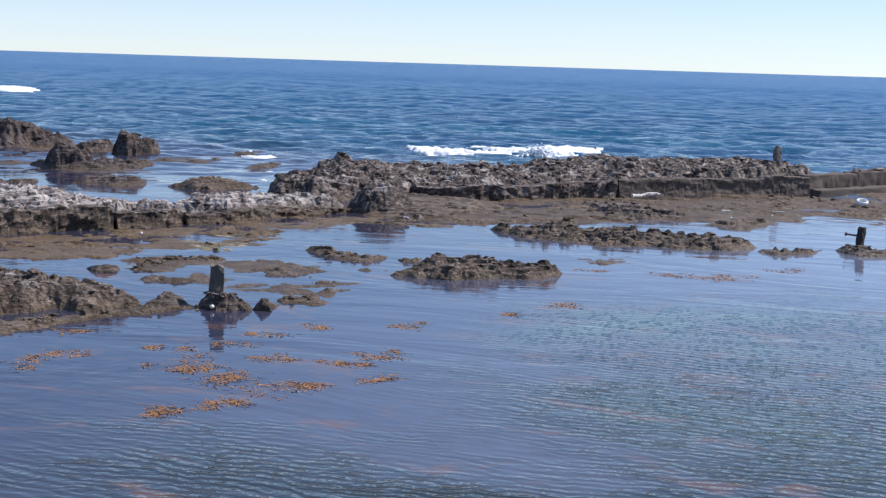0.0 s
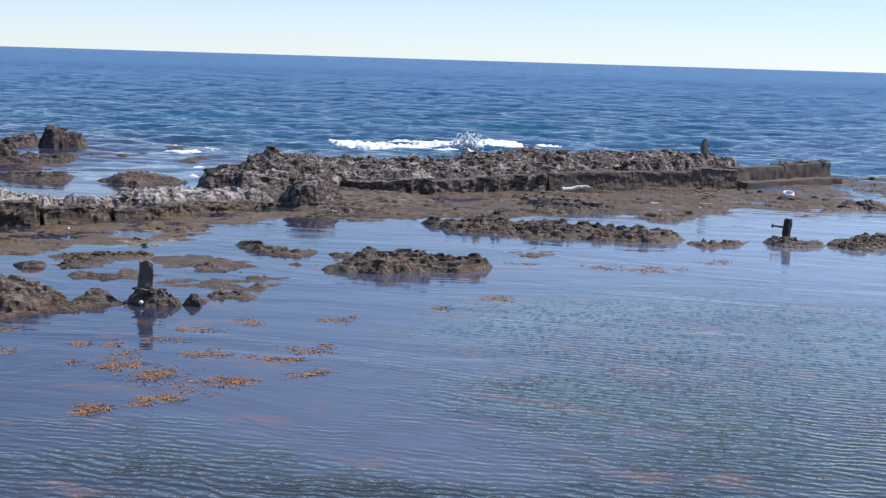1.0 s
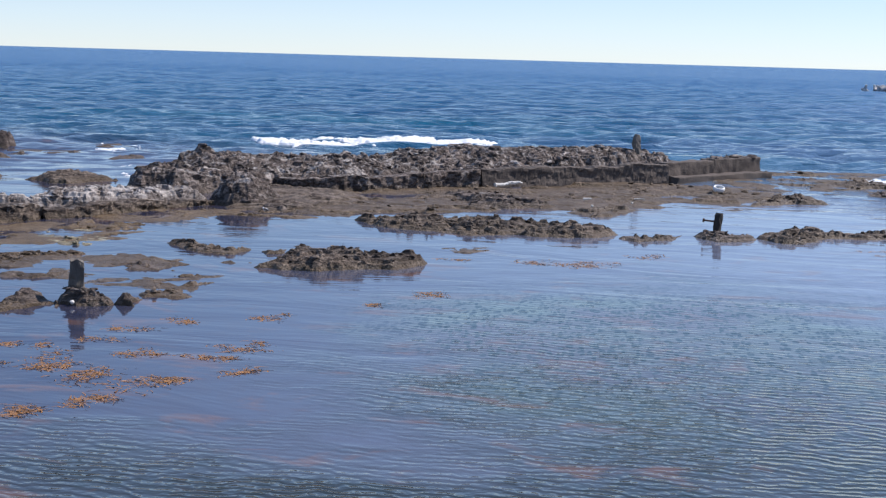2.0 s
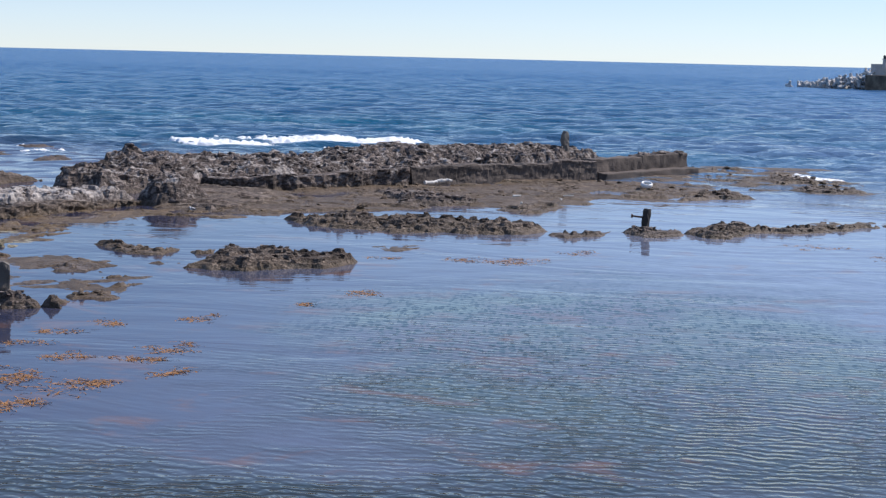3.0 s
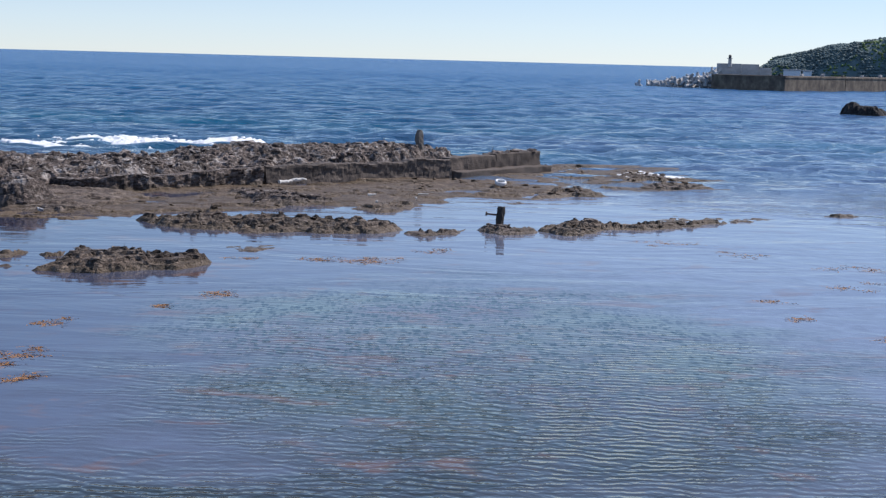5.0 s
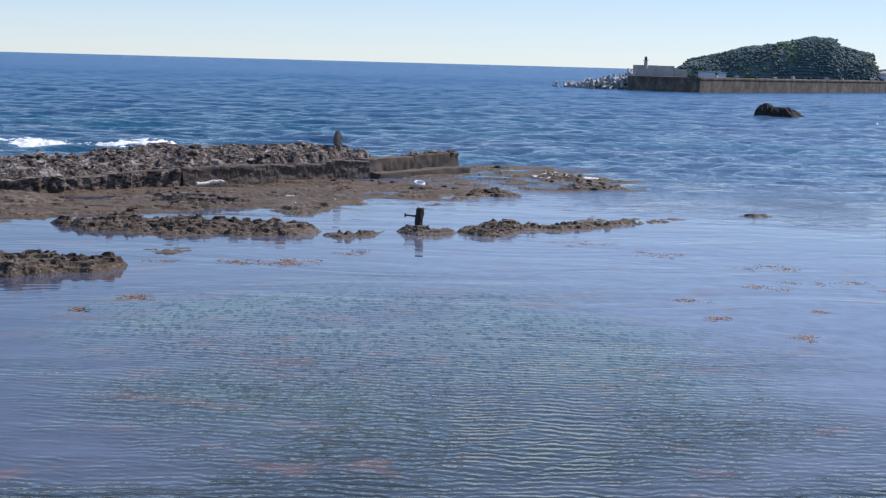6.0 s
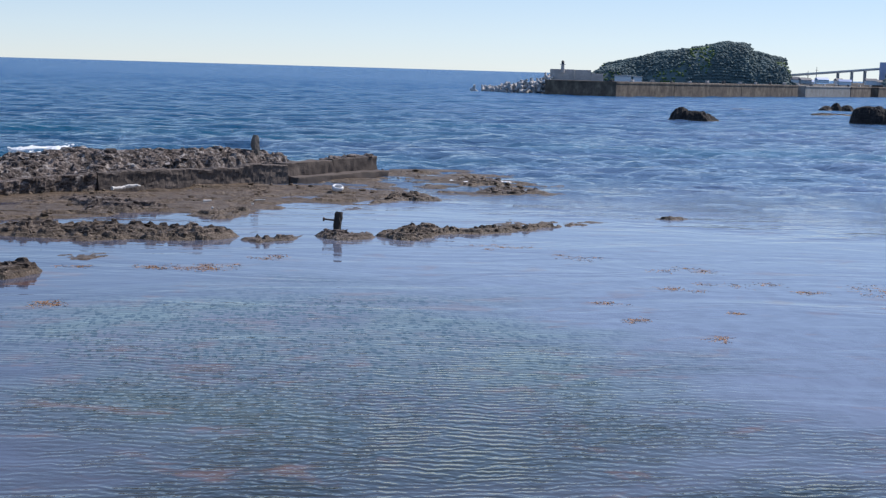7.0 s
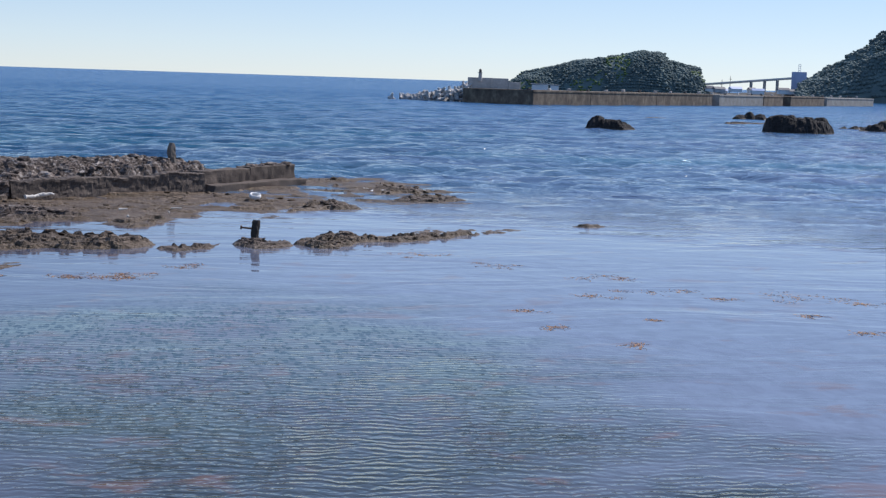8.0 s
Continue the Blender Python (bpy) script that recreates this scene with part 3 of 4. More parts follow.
rock("tidal_flat", [(-12.8, 54.7), (-9.9, 54.0), (-8.5, 56.6), (-6.2, 57.5), (-3.3, 60.0), (-2.2, 59.4), (-0.3, 57.7), (1.0, 61.6), (2.7, 62.5), (5.1, 62.6), (6.8, 66.2), (8.0, 67.6), (8.6, 72.5), (7.3, 79.3), (2.5, 79.3), (-6.8, 72.6), (-11.6, 67.2), (-15.2, 63.2)], 0.11, "wet brown rock flat with thin puddles", rough=0.06, chunk=1.3, edge=0.9, step=0.09, material=FLAT, ragged=0.6, flood=0.26, category="rock flat", loose=60, size=0.35, seed=159)
rock("reef_ledge", [(-7.5, 62.0), (-5.9, 59.7), (-4.3, 59.8), (-2.9, 61.3), (-3.6, 62.3), (-5.8, 63.8), (-7.4, 65.1)], 0.22, "dark lumpy ledge on the rock flat", rough=0.201, chunk=0.6, edge=0.5, step=0.08, loose=40, size=0.35, seed=166)
rock("reef_ledge", [(-2.2, 59.4), (-1.2, 57.7), (-0.2, 58.1), (1.0, 61.1), (0.3, 61.8), (-1.1, 61.0)], 0.10, "brown ledge beside a puddle", rough=0.1, chunk=0.5, edge=0.4, step=0.08, material=ROCK_BROWN, seed=173)
rock("reef_ledge", [(5.2, 64.7), (6.8, 66.2), (8.2, 66.8), (9.6, 67.2), (9.3, 67.5), (7.8, 70.4), (6.9, 68.9)], 0.14, "low brown ledge at the end of the flat", rough=0.134, chunk=0.6, edge=0.4, step=0.09, material=ROCK_BROWN, loose=25, size=0.3, seed=180)
rock("rock_bar", [(-9.6, 53.7), (-8.6, 51.9), (-7.0, 50.8), (-5.0, 50.1), (-3.2, 50.8), (-1.6, 50.8), (-0.3, 51.8), (-0.5, 52.4), (-1.9, 53.6), (-3.0, 54.1), (-4.9, 54.8), (-7.2, 54.7), (-9.1, 54.0)], 0.12, "rough grey-brown rock bar across the pool", rough=0.201, chunk=0.5, edge=0.4, step=0.07, material=ROCK_BROWN, ragged=0.3, loose=60, size=0.32, humps=[(-1.4, 51.9, 0.90, 0.16)], seed=187)
rock("rock_bar", [(0.0, 51.3), (0.6, 50.1), (1.7, 51.0), (2.2, 52.7), (1.9, 52.2), (0.9, 51.7), (0.2, 51.4)], 0.10, "thin dark rock strip in the pool", rough=0.1, chunk=0.4, edge=0.3, step=0.06, ragged=0.2, seed=194)
rock("rock_bar", [(2.4, 52.7), (3.1, 51.2), (3.9, 51.5), (4.7, 52.5), (4.6, 52.8), (3.5, 53.1), (2.6, 53.0)], 0.13, "dark rock strip round a timber post", rough=0.151, chunk=0.45, edge=0.3, step=0.06, ragged=0.2, loose=18, size=0.22, seed=201)
rock("rock_bar", [(4.8, 52.7), (5.4, 51.6), (6.4, 51.8), (7.4, 53.3), (9.5, 53.9), (12.1, 56.7), (12.1, 57.2), (10.1, 56.3), (8.2, 54.9), (6.8, 55.0), (6.1, 55.0), (5.2, 53.9)], 0.10, "low rock bar breaking the pool surface", rough=0.167, chunk=0.45, edge=0.3, step=0.07, ragged=0.3, material=ROCK_BROWN, loose=35, size=0.28, humps=[(6.3, 53.6, 0.80, 0.16)], seed=208)
rock("rock_shelf", [(-17.8, 40.2), (-16.8, 42.1), (-14.9, 41.6), (-12.7, 41.9), (-10.5, 39.1), (-9.9, 35.1), (-11.7, 34.8), (-13.4, 36.3), (-15.4, 37.0)], 0.035, "grey-brown rock shelf just awash in the pool", rough=0.06, chunk=0.8, edge=0.5, step=0.06, material=FLAT, ragged=0.6, flood=0.17, category="rock shelf", loose=40, size=0.2, seed=401)
rock("mud_flat", [(-18.9, 52.8), (-17.2, 55.2), (-14.2, 55.9), (-9.5, 56.6), (-11.5, 53.8), (-14.7, 51.3), (-17.7, 49.7)], 0.03, "rust brown mud strip at the foot of the ridge", rough=0.05, chunk=0.8, edge=0.6, step=0.08, material=MUD, ragged=0.6, flood=0.12, category="mud flat", loose=14, size=0.2, seed=408)
rock("rock_shelf", [(7.2, 83.5), (10.3, 87.2), (13.0, 84.5), (15.8, 77.1), (13.6, 70.1), (9.9, 70.6), (8.0, 74.9)], 0.03, "wave-washed rock shelf with bright puddles", rough=0.075, chunk=0.9, edge=0.7, step=0.09, material=FLAT, ragged=0.9, flood=0.24, category="rock shelf", loose=26, size=0.3, seed=415)
rock("rock_shelf", [(9.3, 57.7), (11.9, 59.3), (14.2, 58.6), (12.6, 56.4), (10.2, 55.4)], 0.01, "low pale rock shelf awash at the bar's end", rough=0.07, chunk=0.5, edge=0.4, step=0.07, material=ROCK_BROWN, ragged=0.6, flood=0.16, category="rock shelf", loose=14, size=0.22, seed=422)
rock("rock_fragment", [(-5.9, 46.4), (-4.9, 47.4), (-3.6, 47.0), (-4.0, 45.8), (-5.2, 45.6)], 0.03, "thin rock scrap at water level", rough=0.07, chunk=0.4, edge=0.3, step=0.05, ragged=0.4, flood=0.08, material=ROCK_BROWN, seed=429)
rock("wash_rock", [(10.8, 78.0), (12.1, 77.3), (14.0, 77.2), (13.9, 79.7), (11.6, 80.1)], 0.12, "low rock awash in small breaking waves", rough=0.134, chunk=0.6, edge=0.4, step=0.1, loose=14, size=0.3, seed=215)
rock("wash_rock", [(11.2, 72.0), (12.7, 71.2), (15.0, 72.5), (14.2, 73.1), (12.2, 72.8)], 0.12, "low rock awash in small breaking waves", rough=0.134, chunk=0.6, edge=0.4, step=0.09, loose=14, size=0.3, seed=222)
rock("wash_rock", [(6.9, 81.8), (8.3, 83.5), (10.0, 85.8), (9.5, 84.7), (7.4, 84.9)], 0.20, "broken rock tail at the end of the ridge", rough=0.147, chunk=0.6, edge=0.4, step=0.1, seed=229)
rock("wash_rock", [(17.2, 60.5), (17.7, 59.9), (18.8, 60.7), (18.3, 60.5), (17.4, 60.4)], 0.16, "lone low rock awash off the reef", rough=0.151, chunk=0.5, edge=0.35, step=0.06, ragged=0.2, seed=236)
rock("boulder", [(-52.0, 84.0), (-48.5, 83.6), (-45.4, 83.7), (-43.2, 86.2), (-43.0, 88.3), (-45.5, 89.2), (-49.0, 88.6), (-52.5, 87.0)], 0.75, "dark reddish lava rock standing at the sea edge", rough=0.36, chunk=0.9, edge=0.9, step=0.1, material=ROCK_SEA, loose=24, size=0.7, humps=[(-45.9, 86.2, 1.7, 0.85), (-48.4, 86.2, 1.6, 0.5)], seed=243)
rock("reef_ledge", [(-48.8, 76.7), (-45.4, 83.4), (-43.9, 84.8), (-43.0, 88.4), (-44.7, 91.1), (-48.0, 88.1), (-53.0, 83.4)], 0.10, "low dark shelf below the stack", rough=0.136, chunk=0.8, edge=0.6, step=0.12, material=ROCK_SEA, seed=250)
rock("boulder", [(-38.2, 83.2), (-37.0, 82.9), (-35.8, 83.6), (-35.5, 84.9), (-36.6, 85.6), (-38.1, 85.0)], 0.8, "dark blocky rock standing at the sea edge", rough=0.25, chunk=0.8, edge=0.4, step=0.08, ragged=0.3, material=ROCK_SEA, loose=6, size=0.5, humps=[(-37.5, 84.0, 0.9, 0.35)], seed=257)
rock("boulder", [(-41.8, 85.9), (-40.6, 86.1), (-39.6, 86.9), (-38.9, 84.8), (-39.5, 82.7)], 0.55, "dark jagged rock at the sea edge", rough=0.273, chunk=0.8, edge=0.35, step=0.08, material=ROCK_SEA, seed=264)
rock("boulder", [(-37.6, 72.4), (-36.2, 71.2), (-34.6, 71.0), (-33.0, 71.8), (-32.4, 73.0), (-33.6, 73.9), (-35.6, 74.0), (-37.2, 73.6)], 0.45, "dark cone shaped boulder in shallow water", rough=0.2, chunk=0.7, edge=0.9, step=0.08, material=ROCK_SEA, humps=[(-35.4, 72.5, 1.2, 0.75)], seed=271)
rock("reef_ledge", [(-34.2, 74.0), (-32.6, 74.3), (-32.2, 76.6), (-33.0, 77.5), (-34.7, 76.2)], 0.25, "dark low rock in shallow water", rough=0.191, chunk=0.7, edge=0.5, step=0.09, material=ROCK_SEA, seed=278)
rock("boulder", [(-26.4, 64.0), (-24.2, 63.3), (-22.9, 65.9), (-22.8, 65.5), (-24.6, 66.3), (-26.1, 65.2)], 0.50, "rounded grey-brown boulder behind the ridge", rough=0.15, chunk=0.9, edge=1.2, step=0.08, material=ROCK_BROWN, seed=285)
rock("reef_ledge", [(-30.7, 63.4), (-28.7, 62.9), (-27.6, 64.3), (-28.6, 65.8), (-30.6, 65.2)], 0.22, "dark flat rock in shallow water", rough=0.15, chunk=0.7, edge=0.5, step=0.08, material=ROCK_SEA, seed=292)
rock("reef_ledge", [(-36.3, 57.1), (-33.5, 61.5), (-33.1, 63.6), (-32.9, 62.5), (-34.0, 62.5), (-38.1, 60.0)], 0.35, "dark reddish rock behind the ridge", rough=0.187, chunk=0.7, edge=0.7, step=0.09, material=ROCK_SEA, seed=299)
rock("reef_ledge", [(-33.7, 79.2), (-31.5, 78.7), (-30.1, 81.3), (-31.2, 83.1), (-34.0, 81.5)], 0.05, "flat brown shoal awash", rough=0.096, chunk=0.8, edge=0.5, step=0.11, material=ROCK_SEA, seed=306)
rock("reef_ledge", [(-31.8, 87.3), (-30.6, 86.4), (-30.6, 88.9), (-31.2, 89.7), (-32.0, 88.9)], 0.08, "flat brown shoal awash", rough=0.096, chunk=0.8, edge=0.5, step=0.11, material=ROCK_SEA, seed=313)
rock("reef_ledge", [(-27.4, 77.5), (-26.4, 77.3), (-26.4, 80.3), (-26.9, 81.3), (-27.9, 79.9)], 0.08, "low green-brown shoal in white water", rough=0.096, chunk=0.8, edge=0.5, step=0.1, material=ROCK_SEA, seed=320)
rock("reef_ledge", [(-34.1, 70.8), (-32.5, 70.6), (-32.0, 72.3), (-32.6, 72.9), (-34.3, 71.7)], 0.05, "flat dark rock in shallow water", rough=0.096, chunk=0.8, edge=0.5, step=0.1, material=ROCK_SEA, seed=327)
rock("reef_ledge", [(-39.9, 73.4), (-38.8, 72.7), (-38.8, 74.2), (-38.9, 74.3), (-40.1, 74.0)], 0.05, "flat dark rock in shallow water", rough=0.068, chunk=0.8, edge=0.5, step=0.1, material=ROCK_SEA, seed=334)
def oval(x, y, rx, ry):
    """A closed outline round a point."""
    return [(x + rx * math.cos(a), y + ry * math.sin(a)) for a in (radians(30 * k) for k in range(12))]


rock("sea_rock", oval(59.0, 192.5, 3.4, 2.3), 0.75, "black rock standing alone in the sea", rough=0.3, chunk=1.0, edge=0.8, step=0.12, material=ROCK_BLACK, ragged=0.3, humps=[(56.9, 192.2, 1.3, 0.85), (58.6, 192.3, 1.8, 0.45)], seed=341)
for x, height, seed in ((110.4, 0.9, 348), (112.3, 1.45, 349), (114.4, 1.05, 350)):
    rock("sea_rock", oval(x, 275, 1.5, 1.4), height, "black rounded rock in a cluster out at sea", rough=0.25, chunk=1.0, edge=1.0, step=0.15, material=ROCK_BLACK, ragged=0.25, group="black rock cluster", seed=seed)
rock("sea_rock", oval(97.0, 238.5, 4.0, 1.6), 0.25, "low brown rock in the sea", rough=0.2, chunk=1.0, edge=0.8, step=0.18, material=ROCK_SEA, ragged=0.4, seed=355)
rock("sea_rock", oval(86.6, 195.5, 5.0, 3.0), 1.55, "broad black rock standing in the sea", rough=0.3, chunk=1.3, edge=0.7, step=0.12, material=ROCK_BLACK, ragged=0.3, humps=[(84.3, 194.8, 2.2, 0.75), (87.2, 194.8, 1.9, 0.6)], seed=362)
rock("sea_rock", oval(91.2, 197.2, 1.9, 1.6), 2.1, "tall rounded black rock beside the broad one", rough=0.25, chunk=1.2, edge=1.2, step=0.12, material=ROCK_BLACK, ragged=0.2, seed=366)
rock("sea_rock", oval(109.0, 212.5, 4.6, 2.2), 0.9, "black rock with surf at its foot", rough=0.35, chunk=1.2, edge=1.2, step=0.15, material=ROCK_BLACK, ragged=0.4, humps=[(109.0, 212.5, 1.7, 0.7)], seed=369)
for x, height, seed in ((108.3, 0.3, 376), (109.9, 0.5, 377), (111.6, 0.45, 378)):
    rock("sea_rock", oval(x, 226, 0.8, 0.7), height, "small black rock in the surf", rough=0.2, chunk=0.7, edge=0.6, step=0.14, material=ROCK_BLACK, ragged=0.3, group="small surf rocks", seed=seed)
rock("sea_rock", oval(89.6, 264.0, 2.2, 1.2), 0.1, "rock barely breaking the sea surface", rough=0.15, chunk=0.9, edge=0.8, step=0.18, material=ROCK_BLACK, ragged=0.4, seed=383)


# ---------------- the old sea wall ----------------
def wall_length(parent, line, top, z0=-0.2, thick=0.9, seed=1, broken=0.5, material=None):
    """One length of cast wall along a line: an uneven face, a worn top edge and a back."""
    pts, d = [Vector((*p, 0)) for p in line], [0.0]
    for a, b in zip(pts, pts[1:]):
        d.append(d[-1] + (b - a).length)
    n = max(8, int(d[-1] / 0.09))
    s = np.linspace(0, d[-1], n)
    px, py = np.interp(s, d, [p.x for p in pts]), np.interp(s, d, [p.y for p in pts])
    tx, ty = np.gradient(px), np.gradient(py)
    ln = np.hypot(tx, ty)
    nx, ny = -ty / ln, tx / ln
    prof = [(0.0, k / 10) for k in range(11)] + [(0.05, 1.03), (0.2, 1.05), (0.45, 1.0), (0.7, 1.02), (1.0, 0.95), (1.0, -0.05)]
    H = top if np.ndim(top) == 0 else np.interp(s / d[-1], np.linspace(0, 1, len(top)), top)
    H = H + 0.05 * fbm(s / 1.6, s * 0, 4, seed) + 0.04 * np.round(2 * soft_noise(s / 0.9, s * 0, seed + 4))
    X, Y, Z = [], [], []
    for off, up in prof:
        z = z0 + (H - z0) * up
        bulge = broken * 0.1 * fbm(s / (0.6 + 1.2 * (1 - broken)), z / 0.4, 4, seed + 2) + 0.05 * broken * soft_noise(s / 0.12, z / 0.12, seed + 3)
        o = off * thick + bulge + 0.12 * max(0, 0.5 - up) * (off == 0) * -1
        X.append(px + nx * o), Y.append(py + ny * o), Z.append(z + 0.03 * soft_noise(s / 0.15, z * 7, seed + 8))
    grids = []
    for g in (np.array(X), np.array(Y), np.array(Z)):
        grids.append(np.concatenate([np.full((len(g), 1), g[:, 0].mean()), g, np.full((len(g), 1), g[:, -1].mean())], 1))
    body = sheet_mesh("wall_length", *grids, material or WALL)
    ob = new("wall_length", body)
    ob.parent = parent
    return ob


sea_wall = tagged(new("sea_wall"), "dark cracked remains of a cast sea wall along the ridge", "sea wall")
wall_length(sea_wall, [(-16.4, 66.3), (-14.2, 63.8), (-12.5, 63.9), (-10.5, 65.7), (-8.2, 67.4), (-6.5, 68.7)], (0.25, 0.45, 0.6, 0.55, 0.7, 0.8), seed=3, broken=1.1, material=ROCK)
wall_length(sea_wall, [(-6.4, 68.7), (-3.9, 70.9), (-0.8, 73.5), (2.3, 75.7)], (0.88, 0.86, 0.84, 0.86, 0.9), seed=9)
left_wall = tagged(new("sea_wall"), "broken brown sea wall below a salt crusted ridge", "sea wall")
wall_length(left_wall, [(-27.2, 41.8), (-23.9, 44.0), (-22.9, 45.8), (-21.5, 47.2)], (0.75, 0.7, 0.78, 0.72), seed=15, broken=1.0, material=ROCK_BROWN)
wall_length(left_wall, [(-21.4, 47.3), (-20.3, 48.6), (-19.9, 49.7)], (0.5, 0.55, 0.4), seed=19, broken=1.0, material=ROCK_BROWN)
wall_length(left_wall, [(-19.8, 49.7), (-18.5, 51.2), (-17.6, 53.5), (-15.8, 56.8)], (0.25, 0.35, 0.25, 0.2), seed=23, broken=1.0, material=ROCK_BROWN)


def wall_end_block():
    """The straight cast block with a lower step that ends the wall."""
    top = tagged(new("wall_block"), "stepped grey cast wall block ending the ridge", "wall block")
    ang = math.degrees(math.atan2(81.9 - 75.6, 7.3 - 2.3))
    m = pose(2.3, 75.6, 0, 0, 0, ang) @ pose(-0.1, -0.42, 0)
    length = math.hypot(6.3, 5.0)
    for name, x0, x1, y0, y1, z0, z1 in (("block", 0.35, length * 0.55, 0.75, 1.5, -0.3, 1.0), ("block", length * 0.55 + 0.03, length + 0.7, 0.78, 1.7, -0.3, 1.05), ("step", 0.3, length + 0.6, 0.0, 0.75, -0.3, 0.34)):
        bm = bmesh.new()
        box(bm, x0, x1, y0, y1, z0, z1, bevel=0.05)
        bmesh.ops.subdivide_edges(bm, edges=[e for e in bm.edges if e.calc_length() > 0.5], cuts=12, use_grid_fill=True)
        roughen(bm, 0.07, 0.5, x0)
        bmesh.ops.transform(bm, matrix=m, verts=bm.verts)
        part(name, bm, WALL, top)
    rng = random.Random(5)
    for k in range(26):
        stone = new("stone", stone_mesh(k % 7, ROCK))
        stone.parent = top
        s = rng.uniform(0.2, 0.55)
        stone.matrix_basis = m @ pose(length * rng.uniform(0.6, 1.08), rng.uniform(0.9, 1.6), 1.0 + 0.12 * s, rng.uniform(-15, 15), 0, rng.uniform(0, 360)) @ Matrix.Diagonal((s * 1.3, s, s * 0.6, 1))


wall_end_block()


# ---------------- posts and drift ----------------
def post(x, y, z, height, wide, material, label, peaked, seed, lean=0.0):
    bm = bmesh.new()
    made = box(bm, -wide / 2, wide / 2, -wide / 2, wide / 2, -0.35, height, bevel=wide * 0.09)
    bmesh.ops.subdivide_edges(bm, edges=[e for e in bm.edges if e.calc_length() > 0.08], cuts=6, use_grid_fill=True)
    for v in bm.verts:
        u = v.co.z / height
        if peaked and u > 0.72:
            v.co.x *= 1 - 0.55 * (u - 0.72) / 0.28
            v.co.y *= 1 - 0.4 * (u - 0.72) / 0.28
        if not peaked and u > 0.8:
            v.co.z += 0.025 * math.sin(v.co.x / wide * 9 + seed)
        v.co.x *= 1 + 0.12 * (1 - u)
    roughen(bm, 0.05, 0.16, seed)
    ob = part("post", bm, material)
    ob.matrix_basis = pose(x, y, z, lean, lean * 0.6, 20 * seed)
    return tagged(ob, label, "post", "old posts of the reef")


post(-12.7, 33.75, 0.36, 0.64, 0.3, POST, "short stained cast post standing on jagged rock", False, 1, 2)
post(0.7, 81.24, 1.22, 0.9, 0.33, POST, "pointed weathered cast post on top of the ridge", True, 2, -1)
timber = post(3.37, 53.1, 0.0, 0.8, 0.22, WOOD, "black waterlogged timber post with a side bolt in the pool", False, 3, 3)
bm = bmesh.new()
tube(bm, 0.035, 0.03, 0, 0.42, 8, pose(-0.1, 0, 0.5, 0, -88, 0))
tube(bm, 0.07, 0.07, 0.38, 0.44, 8, pose(-0.1, 0, 0.5, 0, -88, 0))
bolt = part("bolt", bm, RUST, timber, "rusty iron bolt")
bolt.rotation_euler = (0, 0, radians(-60))


def driftwood(a, b, r, seed):
    bm = bmesh.new()
    a, b = Vector(a), Vector(b)
    bmesh.ops.create_cone(bm, cap_ends=True, segments=9, radius1=r, radius2=r * 0.7, depth=(b - a).length)
    bmesh.ops.subdivide_edges(bm, edges=[e for e in bm.edges if e.calc_length() > 0.4], cuts=8)
    roughen(bm, r * 0.7, 0.2, seed)
    ob = part("driftwood", bm, DRIFT)
    ob.matrix_basis = Matrix.Translation((a + b) / 2) @ (b - a).to_track_quat("Z", "Y").to_matrix().to_4x4()
    return tagged(ob, "bleached white driftwood stick lying on the rock flat", "driftwood", "driftwood on the flat")


driftwood((-5.75, 67.9, 0.24), (-5.2, 68.5, 0.27), 0.08, 1)
driftwood((-5.25, 68.9, 0.27), (-4.6, 69.3, 0.27), 0.075, 2)
driftwood((-1.6, 63.2, 0.2), (-1.25, 63.3, 0.2), 0.05, 3)
driftwood((0.55, 64.4, 0.16), (1.0, 64.5, 0.17), 0.03, 4)


def float_ring():
    """A stranded white net float: a fat ring with a hollow."""
    bm = bmesh.new()
    for k in range(28):
        a = 2 * math.pi * k / 28
        for j in range(10):
            b = 2 * math.pi * j / 10
            r = 0.23 + 0.05 * math.cos(b)
            bm.verts.new((r * math.cos(a), r * math.sin(a), 0.1 * math.sin(b)))
    bm.verts.ensure_lookup_table()
    for k in range(28):
        for j in range(10):
            bm.faces.new([bm.verts[i] for i in (k * 10 + j, ((k + 1) % 28) * 10 + j, ((k + 1) % 28) * 10 + (j + 1) % 10, k * 10 + (j + 1) % 10)])
    ob = part("float_ring", bm, WHITE, smooth=True)
    ob.matrix_basis = pose(4.45, 70.2, 0.27, 17, 4, 0)
    return tagged(ob, "white plastic ring float stranded on the rock flat", "float")


float_ring()


